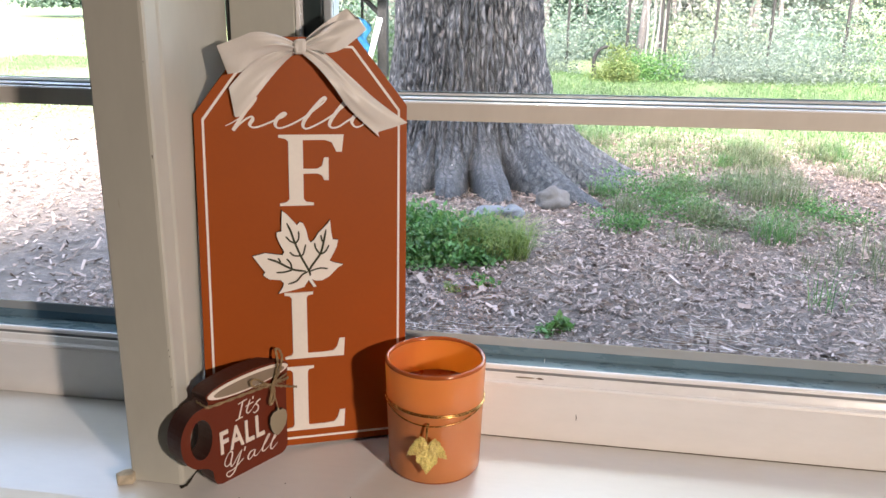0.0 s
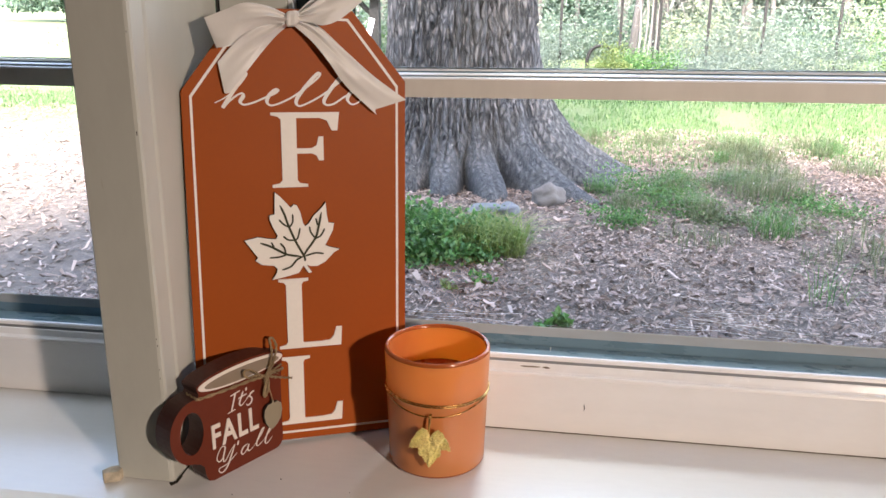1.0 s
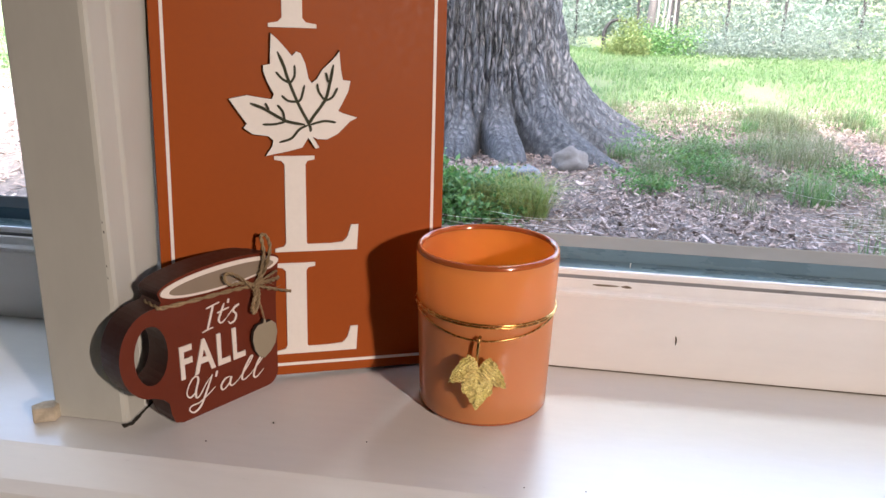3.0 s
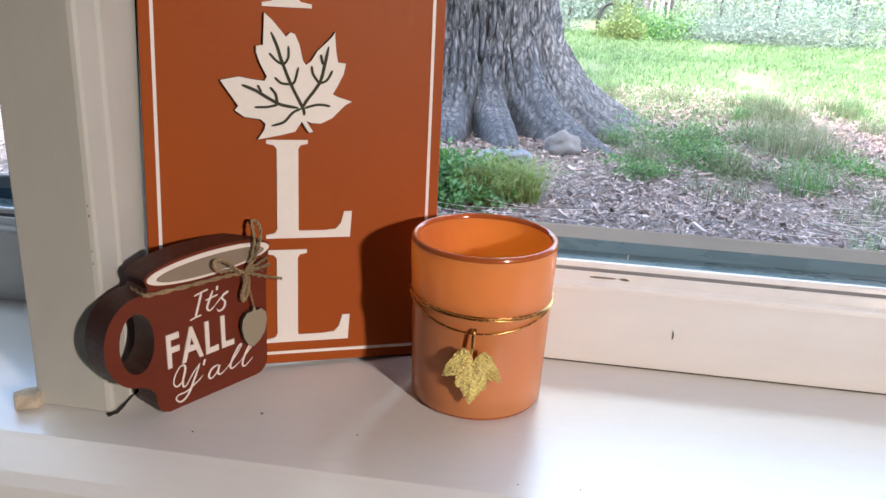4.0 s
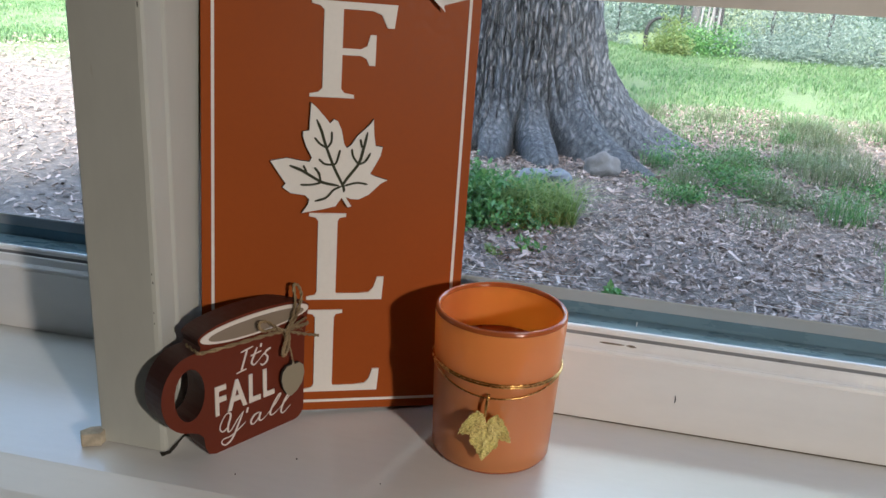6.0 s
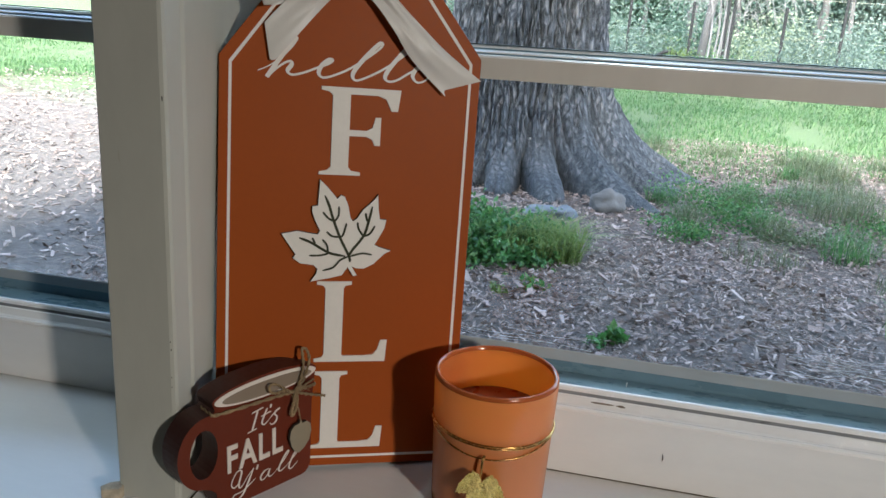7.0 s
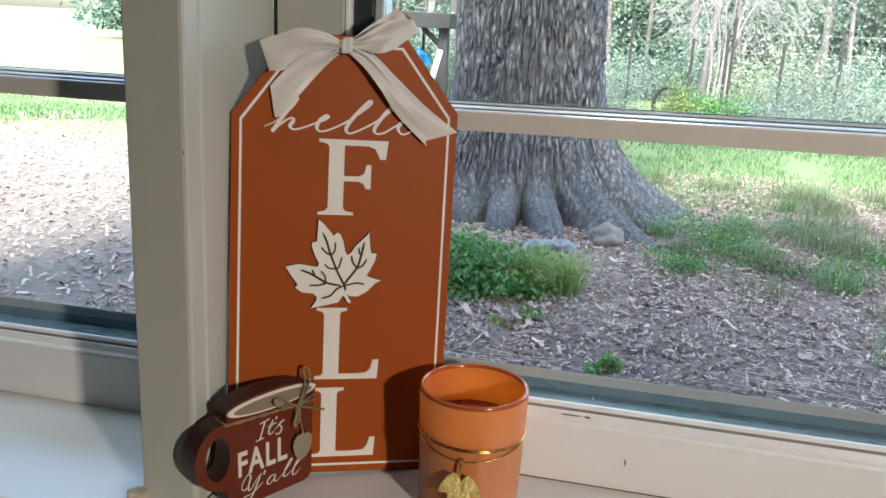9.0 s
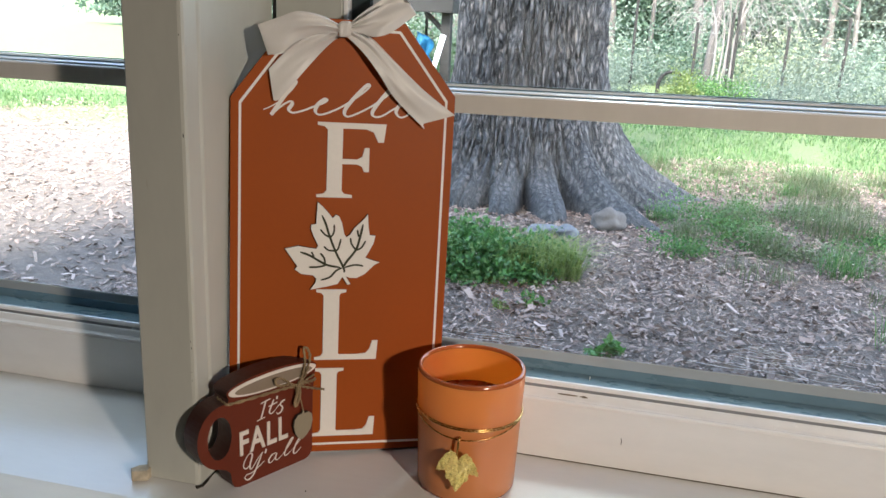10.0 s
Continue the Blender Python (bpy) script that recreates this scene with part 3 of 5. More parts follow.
seam = [(-0.3345, -0.1362, 0.0005), (-0.3316, -0.1330, 0.0006), (-0.3308, -0.1300, 0.0006), (-0.3314, -0.1180, 0.0005), (-0.3318, -0.100, 0.0004)]
tagged(part("post_seam", tube(smooth_path(seam, 5), lambda s: 0.0019 * (1.15 - s) * (1 + 0.2 * math.sin(23 * s) + 0.12 * math.sin(61 * s)) + 0.0003, 6), CRACK), "dark crumbling gap at the foot of the window post", "seam", kind="structure").scale = (1, 1, 0.22)
flakes = random.Random(41)
for i in range(26):
    bm = bmesh.new()
    x = flakes.uniform(-0.16, 0.30)
    size = (flakes.uniform(0.0008, 0.0034), flakes.uniform(0.0005, 0.0012), 0.0003)
    bmesh.ops.create_icosphere(bm, subdivisions=2, radius=1.0, matrix=Matrix.Translation((x, 0.0142 + flakes.uniform(0, 0.0022), 0.0677)) @ Matrix.Diagonal((*size, 1)))
    for q in bm.verts:
        q.co.x += 0.0009 * noise.noise(q.co * 900)
        q.co.y += 0.0006 * noise.noise(q.co * 1100)
    tagged(part("paint_flake", bm, TRIM if i % 3 else CRACK), "loose flake of white paint on the dirty ledge" if i % 3 else "dark crumb of dirt in the ledge's corner", "paint flake", "flakes along the ledge")
for x, ln in ((-0.050, 0.0095), (-0.036, 0.0040)):
    bm = bmesh.new()
    bmesh.ops.create_icosphere(bm, subdivisions=2, radius=1.0, matrix=Matrix.Translation((x, 0.0059, 0.0616)) @ pose(0, 0, 0, 62, 0, 0) @ Matrix.Diagonal((ln, 0.0008, 0.00035, 1)))
    for q in bm.verts:
        q.co.z += 0.0007 * noise.noise(q.co * 500)
    tagged(part("worn_patch", bm, RUST_SPOT), "brown worn patch in the bead's white paint", "worn patch", kind="structure")
bm = tube(smooth_path([(-0.033, 0.0300, 0.0674), (-0.0331, 0.0300, 0.0692), (-0.0328, 0.0300, 0.0712)], 4), lambda s: 0.0005 * (0.5 + 0.6 * s), 6)
tagged(part("paint_drip", bm, TRIM), "small white paint drip standing on the ledge", "paint drip", kind="structure")
bm = tube(smooth_path([(0.0, -0.0004, 0.0245), (0.0002, -0.0005, 0.0275), (-0.0004, -0.0004, 0.0308)], 4), lambda s: 0.00025 * math.sin(math.pi * min(1, max(0.1, s))) + 0.00012, 6)
tagged(part("nail_mark", bm, CRACK), "small dark nail mark in the painted board", "nail mark", kind="structure")
chip = prism([(0, 0), (0.012, 0.001), (0.014, 0.007), (0.010, 0.012), (0.004, 0.011), (-0.002, 0.006)], 0, 0.009, 0.001)
loose = part("wood_splinter", chip, surface("bare_wood", (0.52, 0.45, 0.34), 0.8, spread=0.25, big=120))
loose.matrix_world = pose(-0.3875, -0.1440, 0.0005, 0, 0, 20)
tagged(loose, "small broken piece of bare trim on the sill by the post", "splinter")
rng_s = random.Random(8)
for i in range(5):
    bm = bmesh.new()
    bmesh.ops.create_icosphere(bm, subdivisions=1, radius=0.0003 + 0.0003 * rng_s.random())
    s = part("grit", bm, CRACK)
    s.matrix_world = pose(rng_s.uniform(-0.30, -0.05), rng_s.uniform(-0.16, -0.09), 0.0005)
    tagged(s, "dark speck of grit on the cream sill", "grit", "specks on the sill")

# ---- the wooden tag sign ----
A, B = 0.4254, 0.9050
su, sv, sn = Vector((B, A, 0)), Vector((-0.03357, 0.07144, 0.99688)), Vector((0.42403, -0.90220, 0.07893))
SIGN = Matrix(((su.x, sv.x, sn.x, -0.24538), (su.y, sv.y, sn.y, -0.05198), (su.z, sv.z, sn.z, 0.0035), (0, 0, 0, 1))) @ pose(0, 0, 0, 0, 0, -1.4)
sign = thing("hanging_sign", SIGN, "burnt orange wooden tag sign lettered hello FALL, leaning on the window", "sign")
HW, TOP = 0.0915, 0.3705
SHOULDER_L, SHOULDER_R, CREST_L, CREST_R = 0.3055, 0.3135, 0.0430, 0.0468


def tag_shape(d):
    k = d * 0.55
    return [(-HW + d, d), (HW - d, d), (HW - d, SHOULDER_R - k), (CREST_R - k, TOP - d), (-CREST_L + k, TOP - d), (-HW + d, SHOULDER_L - k)]


board = part("board", prism(tag_shape(0.0), -0.0065, 0.0, 0.0007), [RUST, RUST_EDGE], sign)
side_paint(board)
part("border_line", prism(tag_shape(0.0066), 0.0, 0.00035, 0.0, [tag_shape(0.0086)]), LETTER, sign, "thin ivory border line")
T = 0.0011


def moved(pts, dx, dy, k=1.0):
    return [(dx + k * x, dy + k * y) for x, y in pts]


L_SHAPE = [(0, 0), (53.5, 0), (54.5, 17), (49.5, 17), (47.2, 9.2), (44, 5.6), (36, 4.8), (21, 4.8), (20.4, 6), (20.2, 57), (21.5, 59.3), (26, 60.2), (26, 62.6), (0.5, 62.6), (0.5, 60.2), (5, 59.3), (6.8, 57), (7, 6), (5.5, 3.6), (0, 2.4)]
F_SHAPE = [(0, 0), (29.5, 0), (29.5, 2.4), (23, 3.4), (20.8, 6), (20.8, 28.0), (33, 28.0), (37, 26.2), (39, 22.0), (43, 22.0), (43, 42.0), (39, 42.0), (37, 34.6), (33, 32.4), (20.8, 32.4), (20.8, 57.2), (40, 57.2), (46, 55.0), (50, 46.8), (54.8, 46.8), (56.5, 62), (0, 62), (0, 59.6), (5.8, 58.4), (8.2, 56), (8.2, 6), (5.8, 3.4), (0, 2.4)]
for name, pts, x, y in (("letter_l", L_SHAPE, -0.0211, 0.0150), ("letter_l", L_SHAPE, -0.0208, 0.0852), ("letter_f", F_SHAPE, -0.0222, 0.2265)):
    part(name, prism(moved(pts, x, y, 0.001), 0.0, T, 0.00025), LETTER, sign, "raised ivory serif letter")
# script word
hello = [(-65.6, 296.3), (-58.1, 300.0), (-50.0, 306.1), (-43.3, 313.2), (-39.6, 319.0), (-41.4, 319.2), (-45.0, 313.7), (-52.0, 303.8), (-59.3, 292.5), (-54.0, 297.7), (-47.8, 302.4), (-43.8, 303.8), (-43.2, 301.4), (-45.7, 297.2), (-42.5, 294.8), (-34.9, 296.6), (-25.8, 300.4), (-18.0, 303.6), (-14.9, 306.2), (-17.6, 306.4), (-22.6, 302.2), (-24.5, 297.1), (-21.7, 294.2), (-15.0, 295.6), (-3.8, 300.9), (7.0, 308.1), (16.3, 315.4), (19.4, 319.4), (16.6, 319.2), (8.4, 310.8), (1.2, 301.8), (-1.0, 296.5), (1.4, 293.6), (7.7, 295.5), (19.6, 301.8), (30.5, 309.4), (39.0, 316.6), (41.8, 320.2), (38.6, 319.6), (31.0, 311.4), (24.2, 302.3), (21.9, 296.9), (24.4, 294.3), (30.3, 295.4), (38.8, 300.8), (46.3, 304.7), (43.4, 303.6), (41.6, 298.6), (45.4, 294.8), (51.4, 297.0), (53.6, 302.4), (50.2, 305.4), (48.0, 303.0), (60.4, 302.3)]
part("script_hello", stroke([(x * 0.001, y * 0.001) for x, y in hello], 0.0031, 0.0006, 0.50, 58.0), LETTER, sign, "thin ivory handwriting")
# carved maple leaf
leaf_line = [(-21.1, 223.2), (-16.5, 219.2), (-10.9, 213), (-8.3, 209.8), (-5.6, 212.5), (-2.9, 211.4), (-0.2, 205.5), (1.8, 196.3), (3.6, 193.7), (6.6, 195.8), (10.4, 201.9), (15.5, 206.8), (18.9, 210.3), (21.2, 213.7), (22.1, 202.1), (23.3, 195.7), (28.2, 195.2), (26.8, 188.6), (22.7, 180.6), (20.3, 176.4), (23.5, 174.8), (32.8, 172.2), (27.8, 169.6), (20.1, 161.8), (13.1, 158.2), (7.3, 158.4), (4.4, 159.6), (8.4, 153.2), (5.6, 152.4), (1.2, 159.1), (-2.7, 153.1), (-11.3, 150.9), (-25.7, 148), (-21.5, 154.2), (-20.8, 157.7), (-23.5, 160.4), (-33.2, 161.6), (-38.8, 165.6), (-36.8, 168.3), (-41.9, 175.6), (-47.2, 183.4), (-36.1, 185.7), (-26.2, 184), (-21.2, 183.5), (-19.8, 186.2), (-23.7, 193.7), (-26, 200.2), (-25.9, 203.8), (-21.9, 204.6), (-21.5, 213.5)]
leaf = part("maple_leaf", prism([(x * 0.001, y * 0.001) for x, y in leaf_line], 0.0, 0.0032, 0.0003), [LETTER, CUT_EDGE], sign, "raised ivory maple leaf with dark cut veins")
side_paint(leaf)
veins = [[(-17.2, 212), (-13.6, 204), (-11, 195.8), (-5, 180.9), (1.9, 167.4), (2.5, 163.2)], [(-18.3, 199.9), (-14.4, 195.7), (-10.4, 193.5)], [(-6.9, 204.3), (-7, 197.6), (-9.7, 193.2)], [(-15.1, 185.7), (-11.1, 182.4), (-5.3, 181.9)], [(-0.9, 192.2), (-2.9, 184.3), (-4.7, 181.9)],
         [(17.3, 204.9), (14.9, 193.4), (11.9, 183.1), (4.3, 172.6), (1.9, 168.4)], [(7, 193.1), (8, 188.1), (11.5, 183.1)], [(19.8, 190.8), (16.4, 184.9), (11.9, 182.7)], [(12.5, 200), (13.9, 194)]]
veins2 = [[(-34.5, 180.8), (-26.3, 177.6), (-18, 172.8), (-11.2, 169.5), (-0.9, 167.7)], [(-25.2, 181), (-23, 176.7)], [(-17.9, 179.9), (-14.5, 175.6), (-13.6, 170.2)], [(-27.1, 167.8), (-19.7, 168), (-13.2, 169.5)], [(-17.1, 156.7), (-9.5, 159.2), (-4.4, 164.8), (0.8, 167.4)], [(18.6, 169.1), (11.2, 170), (2.5, 167.7)]]
for i, v in enumerate(veins + veins2):
    part("vein", stroke([(x * 0.001, y * 0.001) for x, y in v], 0.0015 if len(v) < 5 else 0.0019, 0.0034 + 0.00005 * i, 1.0), VEIN, leaf)


# satin bow
def satin(edges, fold, nv=18):
    """A satin band between pairs of edge curves, one pair a pass; each pass is (upper, lower, height, lift, notch)."""
    rows = []
    for n, (upper, lower, height, lift, notch) in enumerate(edges):
        up, lo = (smooth_path([(x * 0.001, y * 0.001, 0) for x, y in e], 11) for e in (upper, lower))
        run = []
        for i, (a, b) in enumerate(zip(up, lo)):
            s = i / (len(up) - 1)
            way = ((up[-1] + lo[-1]) - (up[0] + lo[0])).normalized()
            row = []
            for j in range(nv + 1):
                w = j / nv
                c = 2 * w - 1
                q = a.lerp(b, w)
                if s > 0.7:
                    q -= way * notch * (s - 0.7) / 0.3 * (w / 0.92 if w < 0.92 else (1 - w) / 0.08)
                z = height + lift * math.sin(math.pi * min(1.0, 0.12 + 0.80 * s)) * (1 - 0.30 * c * c)
                z += 0.0024 * (1 - s) ** 1.2 * math.sin(4.6 * c + fold) + 0.0014 * (1 - s) * math.sin(8.0 * c + 3 * s + fold)
                z += 0.0026 * math.sin(2.1 * c + 6.0 * s + fold) * math.sin(math.pi * s) + 0.0007 * (1 - s) ** 2 * math.sin(14 * c + fold)
                row.append((q.x, q.y, max(z, 0.0012)))
            run.append(row)
        rows += run if n % 2 == 0 else run[::-1]
    return grid_surface(lambda u, w: rows[round(u * (len(rows) - 1))][round(w * nv)], len(rows) - 1, nv)


def knot_shape():
    bm = bmesh.new()
    bmesh.ops.create_uvsphere(bm, u_segments=36, v_segments=24, radius=1.0)
    for v in bm.verts:
        x, y, z = v.co
        crease = 1 + 0.07 * math.sin(7 * x + 1.5 * y) + 0.04 * math.sin(13 * x - 2 * y)
        v.co = Vector((-0.0036 + 0.0052 * math.copysign(abs(x) ** 0.6, x) * (1 + 0.16 * y * y), 0.3622 + 0.0062 * math.copysign(abs(y) ** 0.7, y) + 0.0012 * x, 0.0115 + 0.0044 * math.copysign(abs(z) ** 0.6, z) * crease))
    return bm


knot = part("bow", knot_shape(), SATIN, sign, "ivory satin ribbon bow", True)
left_front = ([(-7, 365.2), (-22.2, 371.2), (-40.3, 372.9), (-53.9, 368.1), (-70.6, 361.5)], [(-7, 358.6), (-24.8, 357.1), (-41.0, 350.0), (-51.2, 342.1), (-62.6, 338.8)], 0.0070, 0.0115, 0.0)
left_back = ([(-7, 364.8), (-22, 368.0), (-40, 368.6), (-54, 365.0), (-70.2, 360.5)], [(-7, 358.8), (-25, 353.0), (-41, 345.6), (-52, 340.5), (-62.0, 339.2)], 0.0036, -0.001, 0.0)
right_front = ([(0, 365.8), (10.3, 372.0), (19.8, 378.6), (30.3, 384.0), (47.6, 385.9)], [(0, 360.6), (11.1, 359.2), (20.5, 357.5), (34.0, 362.4), (53.4, 377.3)], 0.0070, 0.0105, 0.0)
right_back = ([(0, 366.4), (11.0, 376.5), (20.0, 383.2), (28.0, 388.6), (37.0, 394.6)], [(0, 361.5), (13.0, 364.0), (26.0, 367.5), (38.0, 373.0), (51.0, 380.5)], 0.0036, -0.001, 0.0)
part("loop", satin([left_front, left_back], 0.4), SATIN, knot, smooth=True)
part("loop", satin([right_front, right_back], 2.1), SATIN, knot, smooth=True)
part("tail", satin([([(-8, 361.5), (-19, 358.9), (-32, 354.8), (-46.5, 345.0), (-61.9, 328.2)], [(-3.5, 359.0), (-14.5, 350.2), (-27.0, 336.6), (-40.0, 321.0), (-54.1, 304.1)], 0.0034, 0.0050, -0.004)], 0.7), SATIN, knot, smooth=True)
part("tail", satin([([(1.0, 363.4), (18.1, 357.1), (39.6, 338.6), (64.4, 317.2), (90.9, 298.6)], [(-5.0, 359.6), (10.7, 346.2), (24.9, 329.0), (39.4, 309.9), (65.4, 286.3)], 0.0042, 0.0050, 0.005)], 3.4), SATIN, knot, smooth=True)

# ---- the wooden mug block ----
MUG = Matrix(((0.5, 0, 0.866, -0.303), (0.866, 0, -0.5, -0.128), (0, 1, 0, 0.0), (0, 0, 0, 1)))
mug = thing("mug_block", MUG, "maroon wooden mug cut-out lettered It's FALL Y'all, by the window post", "decoration")


def arc(cx, cy, rx, ry, a0, a1, n):
    return [(cx + rx * math.cos(radians(a0 + (a1 - a0) * i / n)), cy + ry * math.sin(radians(a0 + (a1 - a0) * i / n))) for i in range(n + 1)]


mug_line = arc(69, 9.0, 9.0, 9.0, -90, 0, 5) + [(78.5, 60), (80.5, 78)] + arc(38.0, 86.0, 44.5, 9.2, 0, 180, 22)[1:] + [(-4.5, 80.5), (-6.0, 78.5)] + arc(-11.0, 50.5, 22.5, 27.5, 95, 262, 18) + [(-8.0, 20.0), (-4.5, 16.0), (-3.5, 8.0), (-1.0, 2.0), (4, 0)]
hole = arc(-13.5, 50.0, 10.8, 18.5, 0, 360, 22)[:-1]
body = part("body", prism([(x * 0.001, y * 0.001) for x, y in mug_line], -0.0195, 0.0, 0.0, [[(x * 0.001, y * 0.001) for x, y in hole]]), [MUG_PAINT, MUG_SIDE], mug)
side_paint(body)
part("rim_ring", prism([(x * 0.001, y * 0.001) for x, y in arc(38.2, 85.6, 43.2, 7.6, 0, 360, 48)[:-1]], 0.0, 0.0006), MUG_WHITE, mug, "white painted rim")
part("drink", prism([(x * 0.001, y * 0.001) for x, y in arc(39.0, 85.0, 38.0, 5.4, 0, 360, 48)[:-1]], 0.0006, 0.0010), COCOA, mug, "taupe painted drink")
fall = words("FALL", 0.0285, 0.0006)
xs = [v.co.x for v in fall.verts]
bmesh.ops.transform(fall, matrix=Matrix.Translation((0.0042, 0.0288, 0.0004)) @ Matrix.Diagonal((0.0475 / (max(xs) - min(xs)), 1.04, 1, 1)) @ Matrix.Translation((-min(xs), 0, 0)), verts=fall.verts)
part("word_fall", fall, MUG_WHITE, mug, "worn white block lettering")
script = bmesh.new()
for pts in ([(24.7, 68.3), (29.4, 69.1), (34.5, 69.9)], [(29.8, 69.1), (27.4, 62.1), (24.8, 54.7)], [(20.9, 53.9), (24.8, 54.6), (29.0, 55.0)],
            [(37.8, 68.2), (35.1, 62.8), (33.2, 58.4), (35.0, 56.0), (38.7, 58.0)], [(32.3, 63.2), (36.6, 63.9), (41.3, 64.5)], [(41.2, 70.2), (40.6, 67.4)],
            [(38.7, 58.0), (43.5, 61.9), (48.8, 64.3), (45.5, 63.4), (44.2, 61.2), (46.2, 58.3), (45.0, 54.8), (41.7, 53.6), (40.0, 55.6)]):
    stroke([(x * 0.001, y * 0.001) for x, y in pts], 0.0016, 0.0006, 0.65, 65.0, bm=script)
part("word_its", script, MUG_WHITE, mug, "thin white handwriting")
script = bmesh.new()
for pts in ([(14.2, 17.6), (9.7, 14.8), (7.2, 17.6), (8.4, 22.2), (11.9, 26.7), (14.8, 27.0), (15.6, 24.3), (13.5, 17.5), (13.6, 13.3), (16.0, 13.8), (21.2, 20.1), (25.9, 24.3)],
            [(25.9, 24.3), (21.6, 15.7), (16.5, 6.8), (11.3, 4.0), (8.2, 6.8), (9.9, 9.0), (15.7, 9.3), (22.8, 12.6), (27.5, 15.4)], [(29.6, 25.6), (28.4, 21.8)],
            [(39.0, 18.4), (34.9, 17.7), (31.9, 14.3), (32.6, 11.3), (35.4, 11.8), (38.8, 15.1), (39.9, 17.9), (38.5, 13.3), (40.4, 11.4), (45.2, 13.7)],
            [(45.2, 13.7), (52.6, 20.1), (57.0, 25.5), (55.3, 25.7), (50.6, 19.8), (47.9, 14.2), (49.6, 12.0), (55.4, 14.5)],
            [(55.4, 14.5), (63.2, 20.4), (67.6, 25.5), (65.8, 25.5), (60.5, 19.6), (57.3, 12.6), (59.3, 10.1), (65.5, 14.0)]):
    stroke([(x * 0.001, y * 0.001) for x, y in pts], 0.0016, 0.0007, 0.6, 62.0, bm=script)
part("word_yall", script, MUG_WHITE, mug, "thin white handwriting")


def strand(points, r, steps=8, closed=False):
    """Two plies twisted round one another."""
    path = smooth_path([Vector(p) * 0.001 for p in points], steps, closed)
    bm = bmesh.new()
    for ply in (0, math.pi):
        out = []
        for i, q in enumerate(path):
            w = path[min(i + 1, len(path) - 1)] - path[max(i - 1, 0)]
            w = w.normalized() if w.length > 1e-9 else Vector((1, 0, 0))
            s = w.orthogonal().normalized()
            t = w.cross(s)
            a = i * 0.9 + ply
            out.append(q + (s * math.cos(a) + t * math.sin(a)) * r * 0.55)
        tube(out, r * 0.62, 5, bm=bm)
    return bm


cord = part("twine", strand([(-6.5, 78.5, -14), (-7.0, 78.2, -2), (-5.0, 77.8, 1.4), (20, 76.2, 1.4), (45, 75.0, 1.4), (60, 74.0, 1.8), (72, 73.6, 1.5), (80.0, 73.4, 1.0), (81.0, 73.4, -4), (80.5, 73.4, -16)], 0.00125), TWINE, mug, "rough jute twine tied in a small bow", True)
part("twine_loop", strand([(60, 74, 2.5), (52, 79, 5), (43, 86.5, 6), (36.5, 88.5, 6), (36, 84.5, 5.5), (41, 80.0, 4.5), (50, 78.5, 3.5), (60, 74, 3)], 0.00105), TWINE, cord, smooth=True)
part("twine_loop", strand([(60, 74, 3), (64, 82, 4), (68, 94, 3), (70.5, 103, -2), (73.5, 103, -1), (73.5, 96, 2.5), (68, 84, 4), (61, 74.5, 3.4)], 0.00115), TWINE, cord, smooth=True)
part("twine_end", strand([(60, 74, 3.2), (68, 71, 4.5), (78, 67, 6), (86, 64, 6.5)], 0.0010), TWINE, cord, smooth=True)
part("twine_end", strand([(60.5, 74.5, 3), (68, 78, 4.5), (76, 80.5, 5)], 0.0009), TWINE, cord, smooth=True)
part("twine_end", strand([(60, 74, 3.5), (58.2, 68, 5), (55.6, 62, 5.4), (56.0, 57.5, 4.8), (58.6, 58.2, 4.4), (60.6, 64, 4.6), (61.6, 70, 4), (60.5, 74, 3.4)], 0.0013), TWINE, cord, smooth=True)
rngf = random.Random(3)
for i in range(10):
    x = rngf.uniform(50, 74)
    y = 74 + rngf.uniform(-4, 6)
    part("fibre", tube(smooth_path([Vector(p) * 0.001 for p in ((x, y, 3), (x + rngf.uniform(-4, 4), y + rngf.uniform(-3, 3), 5), (x + rngf.uniform(-8, 8), y + rngf.uniform(-6, 5), 5.5))], 4), 0.00016, 4), TWINE, cord)
tag_line = [(64.6, 50.2), (66.0, 50.2), (66.4, 47.5), (70.5, 47.8), (74.2, 44.5), (75.2, 38.5), (73.2, 31.0), (69.0, 26.2), (63.6, 23.2), (59.5, 26.0), (56.6, 31.0), (55.0, 38.0), (56.0, 44.0), (59.4, 47.6), (63.6, 47.8)]
tag = part("acorn_tag", prism([(x * 0.001, y * 0.001) for x, y in tag_line], 0.0022, 0.0046, 0.0005), [TAG, CUT_EDGE], mug, "small taupe wooden acorn tag")
side_paint(tag)
part("tag_string", strand([(65.2, 49.5, 4), (63.5, 56, 4.5), (61, 66, 4.5), (60.2, 73, 3.4)], 0.0006), TWINE, tag)

# ---- the candle jar ----
CANDLE = pose(-0.1266, -0.0550, 0.0, 0, 0, 0)
candle = thing("candle_jar", CANDLE, "frosted amber glass candle jar wrapped with gold wire, on the sill", "candle")
R0, R1, H = 0.0410, 0.0443, 0.1055
jar_profile = [(0.0, 0.0), (R0 - 0.004, 0.0), (R0 - 0.0012, 0.0008), (R0, 0.0028)]
for i in range(1, 10):
    jar_profile.append((R0 + (R1 - R0) * i / 10, 0.004 + (H - 0.0085) * i / 10))
jar_profile += [(R1, H - 0.0030), (R1 - 0.0003, H - 0.0012), (R1 - 0.0012, H - 0.0002), (R1 - 0.0022, H - 0.0001), (R1 - 0.0031, H - 0.0010), (R1 - 0.0036, H - 0.003)]
for i in range(9, 0, -1):
    jar_profile.append((R0 - 0.0038 + (R1 - R0) * i / 10, 0.006 + (H - 0.011) * i / 10))
